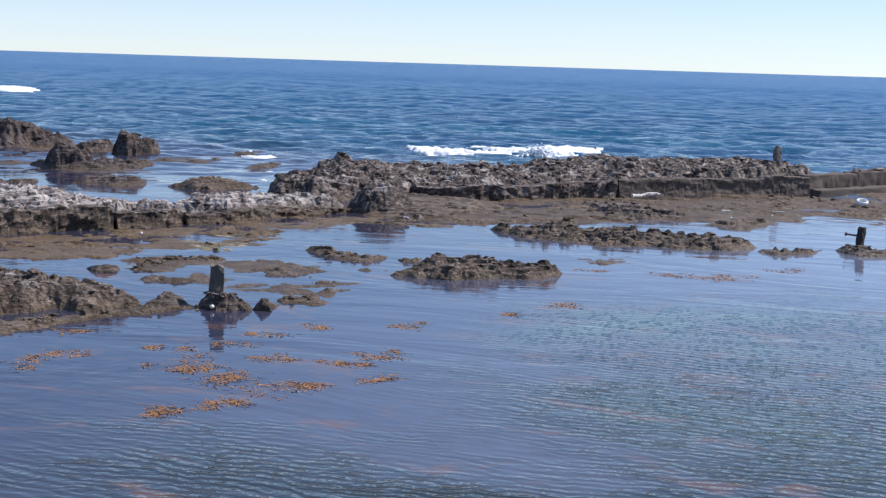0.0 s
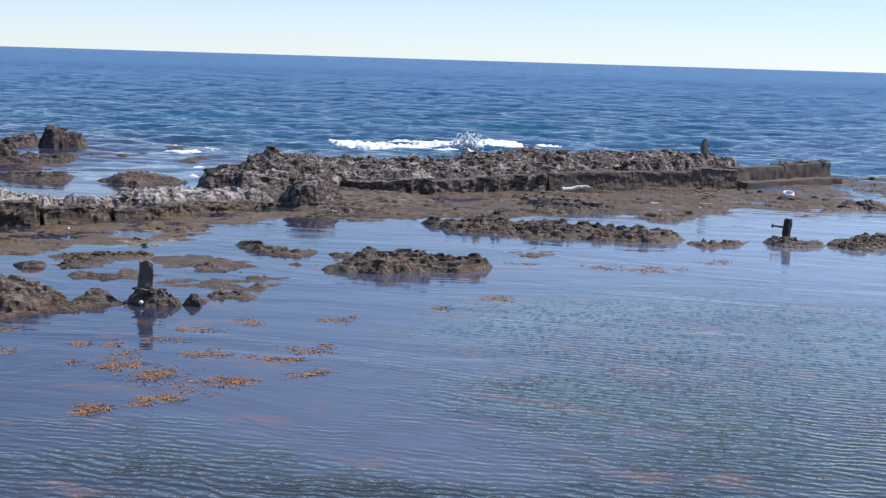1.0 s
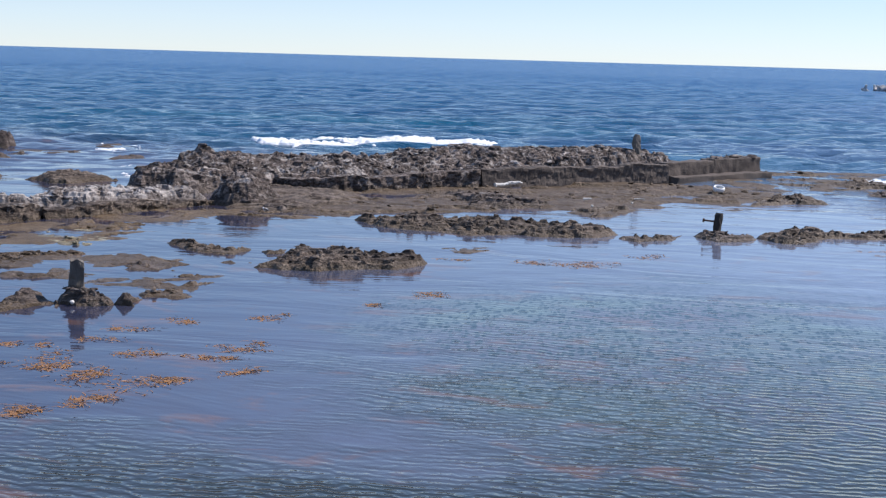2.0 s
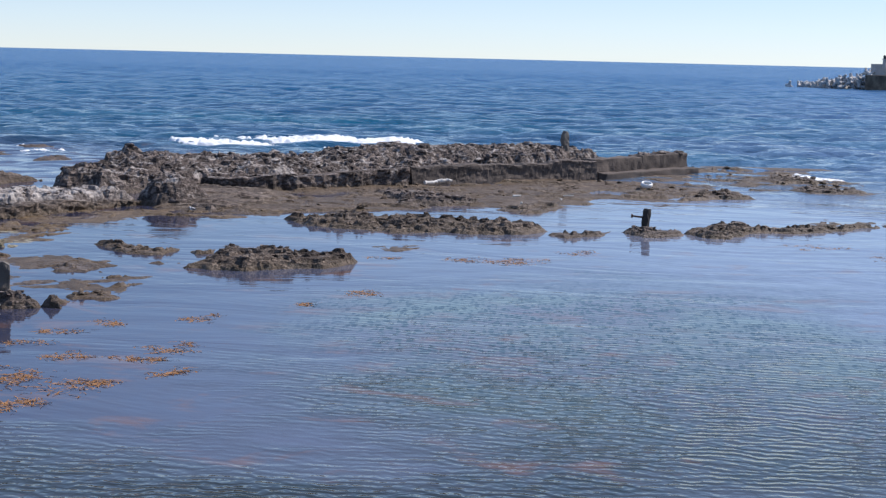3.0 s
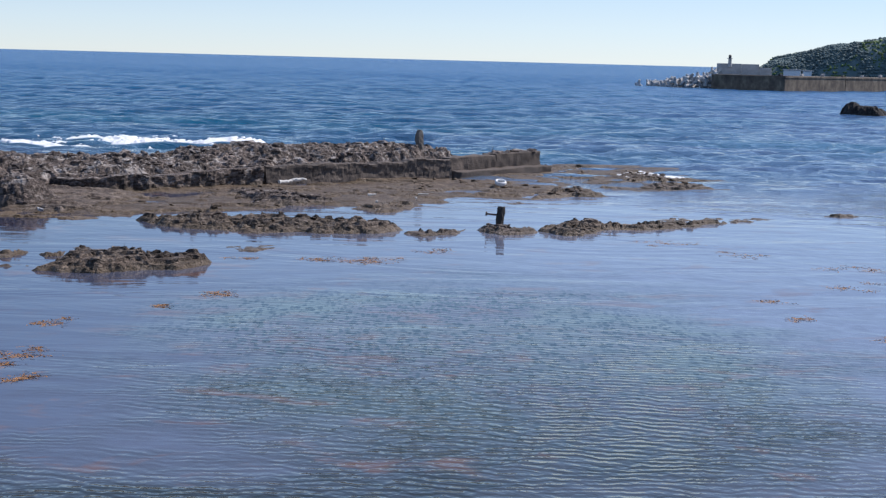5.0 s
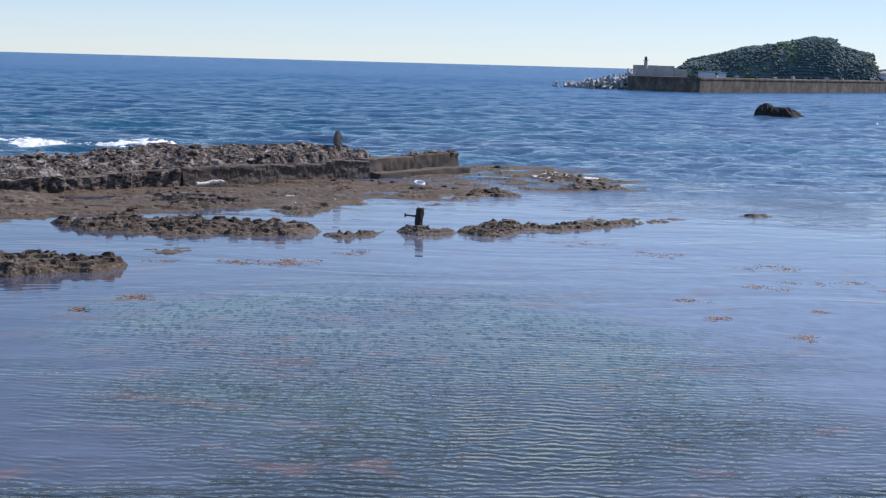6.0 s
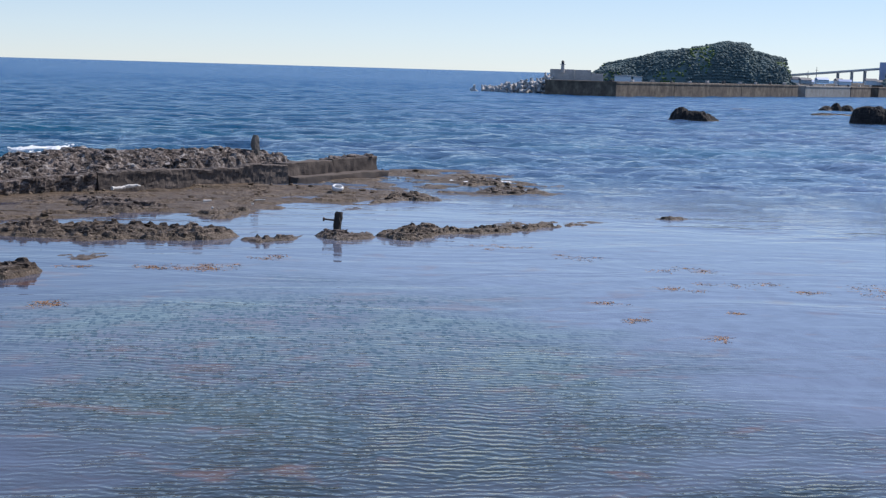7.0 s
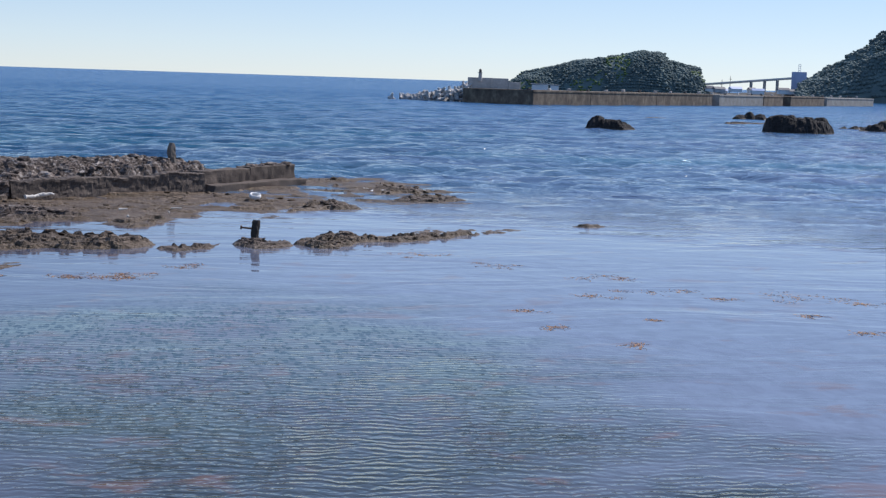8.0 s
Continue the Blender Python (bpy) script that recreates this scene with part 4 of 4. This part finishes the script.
def shore_bird():
    """A small pale wader at the water's edge."""
    bird = tagged(new("shore_bird"), "small white and grey wader walking along the waterline", "bird")
    bm = bmesh.new()
    bmesh.ops.create_uvsphere(bm, u_segments=14, v_segments=9, radius=1, matrix=pose(0, 0, 0.115, 0, 18, 0) @ Matrix.Diagonal((0.085, 0.045, 0.05, 1)))
    part("body", bm, WHITE, bird, smooth=True)
    bm = bmesh.new()
    bmesh.ops.create_uvsphere(bm, u_segments=12, v_segments=8, radius=0.027, matrix=pose(-0.075, 0, 0.165))
    head = part("head", bm, WHITE, bird, smooth=True)
    bm = bmesh.new()
    tube(bm, 0.006, 0.002, 0, 0.035, 6, pose(-0.098, 0, 0.163, 0, -95, 0))
    part("beak", bm, DARK, head)
    bm = bmesh.new()
    for s in (-1, 1):
        bmesh.ops.create_uvsphere(bm, u_segments=10, v_segments=7, radius=1, matrix=pose(0.02, 0.036 * s, 0.125, 0, 20, 0) @ Matrix.Diagonal((0.08, 0.014, 0.032, 1)))
    part("wing", bm, ROOF, bird, "grey folded wings", smooth=True)
    for s in (-1, 1):
        bm = bmesh.new()
        tube(bm, 0.004, 0.004, -0.01, 0.08, 6, pose(0.005, 0.018 * s, 0))
        part("leg", bm, DARK, bird)
    bird.scale = (1.25, 1.25, 1.25)
    return bird


wader = shore_bird()


def white_stone(x, y, z, r, seed):
    bm = bmesh.new()
    bmesh.ops.create_icosphere(bm, subdivisions=2, radius=r)
    roughen(bm, r * 0.5, r, seed)
    ob = part("stone", bm, DRIFT)
    ob.matrix_basis = pose(x, y, z)
    return tagged(ob, "small white stone at the water edge", "stone", "white stones")


white_stone(-12.55, 33.06, 0.1, 0.05, 1)
white_stone(-1.16, 60.17, 0.2, 0.06, 2)
white_stone(-19.86, 45.76, 0.12, 0.05, 3)
white_stone(0.44, 62.60, 0.16, 0.05, 4)


# ---------------- seaweed ----------------
def weed_patch(x, y, r, seed, thin=1.0):
    """A floating raft of seaweed: ragged flat fronds that overlap just above the water."""
    rng = random.Random(seed)
    bm = bmesh.new()
    hearts = [(rng.gauss(0, 0.55) * r * 1.7, rng.gauss(0, 0.5) * r * 1.4, rng.uniform(0.15, 0.5) * r) for _ in range(4 + int(5 * r))]
    for _ in range(int(260 * r * thin) + 20):
        hx, hy, hr = rng.choice(hearts)
        cx, cy = rng.gauss(hx, hr), rng.gauss(hy, hr * 1.2)
        way, ln, w = rng.uniform(0, 6.283), rng.uniform(0.08, 0.34), rng.uniform(0.008, 0.022)
        bend = rng.gauss(0, 1.1)
        last = None
        for k in range(5):
            u = k / 4
            px, py = cx + ln * u * math.cos(way + bend * u), cy + ln * u * math.sin(way + bend * u)
            z = rng.uniform(-0.012, 0.012)
            ww = w * (1 - 0.6 * u)
            now = [bm.verts.new((px - ww * math.sin(way), py + ww * math.cos(way), z)), bm.verts.new((px + ww * math.sin(way), py - ww * math.cos(way), z + 0.003))]
            if last:
                bm.faces.new((last[0], last[1], now[1], now[0]))
            last = now
    ob = part("seaweed", bm, WEED)
    ob.matrix_basis = pose(x, y, 0.0)
    return tagged(ob, "raft of orange-brown seaweed floating on the pool", "seaweed", "seaweed rafts", "stuff")


weeds = []
for k, (x, y, r) in enumerate([(-13.7, 26.0, 0.35), (-13.6, 27.1, 0.30), (-11.9, 28.5, 0.25), (-11.0, 26.9, 0.45), (-9.7, 26.0, 0.70), (-10.6, 29.5, 0.25), (-9.5, 32.0, 0.25), (-7.9, 28.1, 0.35), (-7.5, 29.1, 0.45), (-8.0, 26.0, 0.40), (-10.5, 26.6, 0.30), (-10.3, 30.6, 0.25), (-9.2, 28.1, 0.30), (-9.8, 23.1, 0.30), (-7.0, 27.1, 0.25), (-8.0, 32.8, 0.30), (-5.7, 35.2, 0.20), (-4.3, 37.1, 0.35), (-8.8, 24.1, 0.30), (-14.2, 29.4, 0.25)]):
    weeds.append(weed_patch(x, y, r, k))
for k, (x, y, r) in enumerate([(-2.6, 43.8, 0.30), (-1.1, 44.0, 0.50), (-4.6, 43.9, 0.25), (1.0, 46.7, 0.40), (-2.1, 44.1, 0.40), (-0.8, 44.4, 0.35), (13.5, 44.4, 0.50), (14.5, 41.6, 0.50), (15.7, 40.0, 0.30), (18.2, 40.6, 0.50), (19.6, 39.5, 0.50), (12.3, 40.4, 0.35), (9.4, 37.8, 0.20), (9.7, 35.2, 0.25), (10.9, 32.7, 0.20), (17.2, 37.0, 0.20), (17.7, 34.4, 0.30), (9.1, 49.8, 0.50), (10.9, 47.2, 0.40), (12.5, 36.5, 0.15)]):
    weeds.append(weed_patch(x, y, r, 50 + k, 0.6))


# ---------------- breakwater and harbour ----------------
def pier():
    base = tagged(new("breakwater"), "long stained cast breakwater with stepped caissons", "breakwater")
    spans = [(78.0, 386.5, 93.8, 373.7, 3.75, PIER), (93.8, 373.7, 116.0, 397.8, 3.75, PIER), (116.2, 398.1, 146.0, 430.4, 3.7, PIER), (146.2, 430.7, 175.7, 462.7, 3.7, PIER), (179.0, 464.9, 205.5, 492.1, 3.55, PIER_NEW), (205.9, 492.5, 221.0, 511.0, 3.5, PIER), (225.0, 513.4, 254.0, 548.0, 3.5, PIER), (257.0, 552.0, 298.4, 595.5, 3.2, PIER_NEW)]
    for x0, y0, x1, y1, top, mat in spans:
        bm = bmesh.new()
        ln = math.hypot(x1 - x0, y1 - y0)
        deep = 12 if (x0, y0) == (78.0, 386.5) else 9
        box(bm, 0, ln, 0, deep, -1.0, top - 0.5, bevel=0.08)
        box(bm, -0.05, ln + 0.05, -0.12, deep, top - 0.5, top, bevel=0.06)
        bmesh.ops.transform(bm, matrix=pose(x0, y0, 0, 0, 0, math.degrees(math.atan2(y1 - y0, x1 - x0))), verts=bm.verts)
        part("caisson", bm, mat, base)
    rng = random.Random(3)
    for k in range(26):
        u = k / 25 * 0.96
        x, y = 95 + u * 200, 376 + u * 216
        bm = bmesh.new()
        made = box(bm, -0.5, 0.5, -0.35, 0.35, 0, rng.uniform(0.4, 0.8), bevel=0.1)
        roughen(bm, 0.1, 0.4, k)
        bmesh.ops.transform(bm, matrix=pose(x - 1.5, y + 1.6, 3.5 + 0.2 * (u < 0.4), 0, 0, 40 + rng.uniform(-30, 30)), verts=bm.verts)
        part("bollard", bm, CONCRETE if k % 3 else DARK, base)


pier()


def tetrapod():
    bm = bmesh.new()
    for way in ((0, 0, 1), (0.943, 0, -0.333), (-0.471, 0.816, -0.333), (-0.471, -0.816, -0.333)):
        m = Vector(way).to_track_quat("Z", "Y").to_matrix().to_4x4()
        tube(bm, 0.48, 0.28, 0.05, 1.35, 10, m)
    bmesh.ops.create_icosphere(bm, subdivisions=1, radius=0.5)
    ob = part("tetrapod", bm, CONCRETE)
    return tagged(ob, "pale cast tetrapod heaped at the breakwater head", "tetrapod", "tetrapods at the breakwater head")


def heap():
    rng = random.Random(8)
    first = tetrapod()
    first.matrix_basis = pose(63.0, 411.5, 0.3, 20, 10, 0)
    for k in range(74):
        u = rng.random() ** 0.8
        x, y = 64.5 + 15.5 * u, 411 - 22 * u
        level = rng.randrange(0, 1 + int(3.2 * u))
        across = rng.uniform(-2, 5.5)
        m = pose(x + 0.6 * across, y + 0.75 * across, 0.45 + 1.15 * level, rng.uniform(0, 360), rng.uniform(-60, 60), rng.uniform(0, 360))
        copy_thing(first, m)
    for k in range(16):
        copy_thing(first, pose(80.5 + 0.9 * k + rng.uniform(-.4, .4), 398 - 0.3 * k, 3.9 + rng.uniform(0, 0.5), rng.uniform(0, 360), rng.uniform(-50, 50), rng.uniform(0, 360)))


heap()


def harbour_light():
    top = tagged(new("harbour_light"), "small pale harbour light on the breakwater parapet", "harbour light")
    bm = bmesh.new()
    tube(bm, 0.55, 0.42, 5.6, 7.7, 14)
    part("tower", bm, CONCRETE, top)
    bm = bmesh.new()
    tube(bm, 0.75, 0.75, 7.7, 7.85, 14)
    part("gallery", bm, CONCRETE, top)
    bm = bmesh.new()
    tube(bm, 0.38, 0.38, 7.85, 8.5, 12)
    tube(bm, 0.5, 0.1, 8.5, 8.85, 12)
    part("lantern", bm, DARK, top)
    top.matrix_basis = pose(83.5, 391.0, 0)
    wall = tagged(new("parapet"), "pale sloping parapet on the breakwater", "parapet")
    bm = bmesh.new()
    for x0, x1, z1 in ((-2.2, 4.2, 6.55), (4.25, 8.6, 6.5), (8.65, 11.8, 5.6)):
        vs = box(bm, x0, x1, 0, 3.5, 3.6, z1, bevel=0.08)
    part("parapet_wall", bm, CONCRETE, wall)
    wall.matrix_basis = pose(82.5, 391.5, 0, 0, 0, -12)
    for x, y, w, h in ((105.5, 413.0, 4.6, 1.5), (112.0, 421.5, 2.4, 1.3)):
        hut = tagged(new("shed"), "small pale flat-roofed shed on the breakwater", "shed")
        bm = bmesh.new()
        box(bm, -w / 2, w / 2, -1, 1, 3.6, 3.6 + h, bevel=0.05)
        part("wall", bm, WHITE, hut)
        bm = bmesh.new()
        box(bm, -w / 2 - 0.3, w / 2 + 0.3, -1.3, 1.3, 3.61 + h, 3.9 + h, bevel=0.05)
        part("roof", bm, CONCRETE, hut)
        hut.matrix_basis = pose(x, y, 0, 0, 0, -15)


harbour_light()


# ---------------- far shore ----------------
def wooded_hill(label, base, profile, depth, seed):
    """A hill over a straight base line, its ridge after a profile (share of the length, height), with a crown of small clumps."""
    (x0, y0), (x1, y1) = base
    length = math.hypot(x1 - x0, y1 - y0)
    ux, uy = (x1 - x0) / length, (y1 - y0) / length
    hill = tagged(new("hill"), label, "hill")
    S, D = np.meshgrid(np.linspace(0, length, 150), np.linspace(-depth, depth, 70))
    ridge = np.interp(S / length, [p[0] for p in profile], [p[1] for p in profile])
    shape = np.clip(1 - np.abs(D / depth) ** 2.2, 0, 1) ** 0.75
    Z = (ridge * shape) * (1 + 0.1 * fbm(S / 14, D / 14, 4, seed)) - 0.5
    X, Y = x0 + ux * S - uy * D, y0 + uy * S + ux * D
    body = new("slope", sheet_mesh("slope", X, Y, Z, LEAF_HAZY))
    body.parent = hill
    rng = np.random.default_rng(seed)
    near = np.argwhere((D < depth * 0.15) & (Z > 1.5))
    for name, mat, count, pick in (("woods", LEAF_HAZY, 11000, lambda v: v > -0.3), ("scrub", LEAF_BRIGHT, 2200, lambda v: v < -0.3)):
        done = 0
        proto = bmesh.new()
        bmesh.ops.create_icosphere(proto, subdivisions=1, radius=1)
        pv, pf = [v.co.copy() for v in proto.verts], [[v.index for v in f.verts] for f in proto.faces]
        proto.free()
        verts, faces = [], []
        while done < count:
            i, j = near[rng.integers(len(near))]
            done += 1
            patch = float(fbm(np.array([S[i, j] / 16]), np.array([D[i, j] / 16]), 2, seed + 40)[0])
            if not pick(patch):
                continue
            r = rng.uniform(0.4, 1.0) * (length / 110) ** 0.5
            o = len(verts)
            jx, jy = rng.normal(0, 0.9), rng.normal(0, 0.9)
            for c in pv:
                k = r * (1 + 0.16 * rng.normal())
                verts.append((X[i, j] + jx + c.x * k, Y[i, j] + jy + c.y * k, Z[i, j] - 0.1 * r + c.z * k * 0.8))
            faces += [[o + q for q in f] for f in pf]
        me = bpy.data.meshes.new(name)
        me.from_pydata(verts, [], faces)
        me.materials.append(mat)
        me.polygons.foreach_set("use_smooth", np.full(len(me.polygons), True))
        ob = new(name, me)
        ob.parent = hill
        tagged(ob, kind="stuff")
    return hill


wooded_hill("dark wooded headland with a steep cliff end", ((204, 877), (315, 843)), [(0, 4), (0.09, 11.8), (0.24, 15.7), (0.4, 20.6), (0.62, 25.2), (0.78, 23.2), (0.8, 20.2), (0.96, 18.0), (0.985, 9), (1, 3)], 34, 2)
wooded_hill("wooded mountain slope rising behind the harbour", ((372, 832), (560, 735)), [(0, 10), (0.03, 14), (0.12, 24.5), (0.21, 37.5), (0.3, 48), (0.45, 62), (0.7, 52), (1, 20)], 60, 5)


def low_shore():
    X, Y = np.meshgrid(np.linspace(0, 1, 160), np.linspace(0, 1, 10))
    px, py = 200 + 330 * X, 868 - 160 * X + 26 * Y
    Z = -0.4 + 5.2 * np.sin(np.pi * np.clip(Y, 0, 1)) ** 0.5 * (0.75 + 0.25 * fbm(X * 24, Y * 3, 3, 8)) * np.clip(X * 12, 0, 1)
    tagged(new("shore", sheet_mesh("shore", px, py, Z, CLIFF)), "low dark harbour shore beyond the breakwater", "shore", kind="structure")
    rng = random.Random(12)
    for k in range(34):
        u = rng.uniform(0.25, 0.95)
        w, d, h = rng.uniform(2.5, 7), 4, rng.uniform(1.4, 2.8)
        house = tagged(new("house"), "small far harbour house with a grey roof" if k % 2 else "small pale far harbour shed", "house", "harbour houses")
        bm = bmesh.new()
        box(bm, -w / 2, w / 2, -d / 2, d / 2, 0, h)
        part("wall", bm, WHITE if k % 3 else CONCRETE, house)
        bm = bmesh.new()
        vs = box(bm, -w / 2 - 0.3, w / 2 + 0.3, -d / 2 - 0.3, d / 2 + 0.3, h + 0.01, h + 1.2)
        for v in vs:
            if v.co.z > h + 0.6:
                v.co.y *= 0.05
        part("roof", bm, ROOF if k % 2 else BLUE_HAZY, house)
        house.matrix_basis = pose(200 + 330 * u, 868 - 160 * u + rng.uniform(0, 5), rng.uniform(2.4, 3.9), 0, 0, rng.uniform(-40, 10))


low_shore()


def bridge():
    top = tagged(new("bridge"), "pale road bridge on slim piers beyond the harbour", "bridge")
    a, b = Vector((314, 845, 7.4)), Vector((362, 826, 12.6))
    ln = (b - a).length
    m = Matrix.Translation(a) @ (b - a).to_track_quat("X", "Z").to_matrix().to_4x4()
    bm = bmesh.new()
    box(bm, 0, ln, -2.5, 2.5, -0.8, 0, m)
    part("deck", bm, CONCRETE, top)
    for side in (-2.5, 2.4):
        bm = bmesh.new()
        box(bm, 0, ln, side, side + 0.12, 0.004, 0.55, m)
        part("railing", bm, WHITE, top)
    for u in (0.55, 0.7, 0.84):
        c = a.lerp(b, u)
        bm = bmesh.new()
        box(bm, c.x - 0.6, c.x + 0.6, c.y - 0.8, c.y + 0.8, 1, c.z - 0.82)
        part("pier", bm, CONCRETE, top)


bridge()


def works_tower():
    top = tagged(new("tower"), "tall blue-clad works tower with a rooftop mast", "tower")
    bm = bmesh.new()
    box(bm, -4.2, 4.2, -4, 4, 0, 16.2, bevel=0.1)
    part("body", bm, BLUE_HAZY, top)
    for k in range(5):
        bm = bmesh.new()
        box(bm, -4.3 + 1.7 * k, -4.2 + 1.7 * k + 0.1, -4.12, -4.0, 0.5, 16.0)
        part("rib", bm, BLUE_HAZY, top)
    bm = bmesh.new()
    for x in (-0.6, 0.6):
        box(bm, x - 0.12, x + 0.12, -0.6, -0.4, 16.2, 20.6)
        box(bm, x - 0.12, x + 0.12, 0.4, 0.6, 16.2, 20.6)
    for z in (17, 18.2, 19.4, 20.5):
        box(bm, -0.7, 0.7, -0.6, 0.6, z, z + 0.2)
    part("mast", bm, WHITE, top)
    top.matrix_basis = pose(364.6, 822, 0, 0, 0, -24)
    for x, y, h in ((329.0, 838.5, 12.6), (324.5, 840, 10.6)):
        mast = tagged(new("mast"), "slim lattice radio mast on the far shore", "mast", "far masts")
        bm = bmesh.new()
        tube(bm, 0.3, 0.12, 3, h, 6)
        part("pole", bm, DARK, mast)
        for z in (0.7, 0.85):
            bm = bmesh.new()
            box(bm, -0.9, 0.9, -0.08, 0.08, h * z, h * z + 0.15)
            part("crossarm", bm, DARK, mast)
        mast.matrix_basis = pose(x, y, 0, 0, 0, -24)


works_tower()


# ---------------- white water ----------------
def foam(outline, height, label, seed, rough=0.16, step=0.1, ragged=1.1):
    """A patch of broken white water, torn at its rim."""
    cx, cy = sum(p[0] for p in outline) / len(outline), sum(p[1] for p in outline) / len(outline)
    ob = rock("foam", [(x - cx, y - cy) for x, y in outline], height, label, FOAM, seed, 0.7, 0.5, rough, step, ragged=ragged, category="foam", group="white water", floor=-0.09, smooth=True, strata=0.0, flood=0.62)
    ob.location = (cx, cy, 0)
    return tagged(ob, label, "foam", "white water", "stuff")


FOAMS = [
    (foam([(-24.5, 101.3), (-21.4, 95.7), (-18.4, 97.4), (-14.8, 98.9), (-12.8, 101.1), (-10.8, 104.9), (-11.9, 110.3), (-16.0, 109.4), (-19.0, 105.2), (-23.1, 103.3)], 0.2, "white breaker rolling onto the reef", 3), ((0, 0, 0, 0), (2, -1.0, -0.8, -0.02), (4.5, -2.2, -1.8, -0.14), (8, -3.0, -3.2, -0.4))),
    (foam([(-27.5, 106.9), (-23.1, 100.7), (-19.0, 95.3), (-15.2, 96.3), (-15.4, 101.4), (-19.5, 106.0), (-24.3, 106.1)], 0.12, "thin line of white water behind the ridge", 5), ((0, 3.0, 4.0, -0.45), (2.5, 1.5, 2.0, -0.12), (4.5, 0, 0, 0), (8, -1.5, -2.0, -0.1))),
    (foam([(-14.2, 101.9), (-12.8, 97.3), (-9.5, 101.9), (-9.4, 104.8), (-12.7, 105.5)], 0.15, "small white breaker behind the ridge", 8), ((0, 1.5, 3.0, -0.4), (2.5, 0.7, 1.2, 0), (4.5, 0, 0, 0), (8, -0.8, -1.5, -0.05))),
    (foam([(10.8, 78.7), (11.7, 76.8), (13.7, 76.7), (14.5, 79.9), (13.9, 83.3), (11.4, 81.3)], 0.06, "white wash over low rocks", 11), ((0, 1.0, 0.8, -0.05), (4.5, 0, 0, 0), (8, -0.6, -0.5, -0.05))),
    (foam([(11.6, 71.6), (12.9, 69.7), (15.3, 70.4), (14.8, 72.2), (13.3, 73.6)], 0.05, "white wash over low rocks", 14), ((0, 0.8, 0.8, -0.06), (6, 0.2, 0.2, 0), (8, 0, 0, 0))),
    (foam([(-30.9, 85.4), (-28.9, 84.6), (-28.0, 88.4), (-29.1, 90.8), (-31.3, 89.7)], 0.1, "white wash over the shoal", 17), ((0, 0, 0, 0), (4, -0.6, -1.0, -0.03), (8, -1.2, -2, -0.1))),
    (foam([(-22.6, 64.7), (-22.1, 65.4), (-25.8, 76.7), (-26.7, 78.0)], 0.12, "white water pouring through a gap in the reef", 20, ragged=0.4), ((0, 0, 0, 0), (4, 0.2, -0.4, -0.03), (8, 0.3, -0.6, -0.05))),
    (foam([(-112.7, 200.6), (-102.1, 190.8), (-104.7, 202.8), (-116.6, 221.6), (-122.8, 218.6)], 0.25, "far whitecap on the open sea", 23, 0.2, 0.25), ((0, 0, 0, 0), (1.2, -0.6, -1.0, -0.2), (2, -1, -1.8, -0.7), (8, -1, -1.8, -1.2))),
]


def splash():
    """Spray thrown up where the breaker meets the rock: many small drops and lumps."""
    rng = random.Random(6)
    bm = bmesh.new()
    for _ in range(320):
        u = rng.random()
        a = rng.gauss(0, 0.6)
        r = 0.13 * (1 - 0.6 * u) * rng.uniform(0.4, 1)
        bmesh.ops.create_icosphere(bm, subdivisions=1, radius=r, matrix=pose(a * (0.7 + 0.5 * u), rng.gauss(0, 0.3), 1.0 * u * math.exp(-a * a * 0.5) + rng.uniform(-0.1, 0.2)))
    roughen(bm, 0.08, 0.15)
    ob = tagged(part("splash", bm, FOAM), "burst of white spray at the breaker", "splash", kind="stuff")
    ob.location = (-14.49, 97.65, -1.0)
    return ob


spray = splash()


# ---------------- what moves ----------------
def motions():
    walk(sea, [(0.0, pose(0, 0, 0)), (4.0, pose(-0.9, -4.4, 0)), (8.0, pose(-1.8, -8.8, 0))])
    walk(pool, [(0.0, pose(0, 0, 0)), (4.0, pose(-0.5, -0.9, 0)), (8.0, pose(-1.0, -1.8, 0))])
    for ob, rows in FOAMS:
        p = ob.location.copy()
        walk(ob, [(t, pose(p.x + dx, p.y + dy, p.z + dz)) for t, dx, dy, dz in rows])
    p = spray.location.copy()
    rise = ((0.0, -0.3), (0.4, 0.0), (0.8, 0.15), (1.0, 0.1), (1.4, -0.5), (2.0, -1.5), (8.0, -1.6))
    walk(spray, [(t, pose(p.x, p.y - 0.1 * t, z)) for t, z in rise])
    walk(wader, [(t, pose(wx, wy, 0.03)) for t, wx, wy in ((0.0, -12.88, 54.03), (1.5, -13.01, 54.05), (3.0, -13.16, 54.26), (4.5, -13.23, 54.50), (6.0, -13.25, 54.50), (8.0, -13.26, 54.50))])
    for k, ob in enumerate(weeds):
        p = ob.location.copy()
        walk(ob, [(t, pose(p.x + 0.05 * math.sin(k + 0.8 * t), p.y + 0.04 * math.cos(2 * k + 0.9 * t), p.z, 0, 0, 2 * math.sin(k + t))) for t in (0.0, 2.0, 4.0, 6.0, 8.0)])


motions()
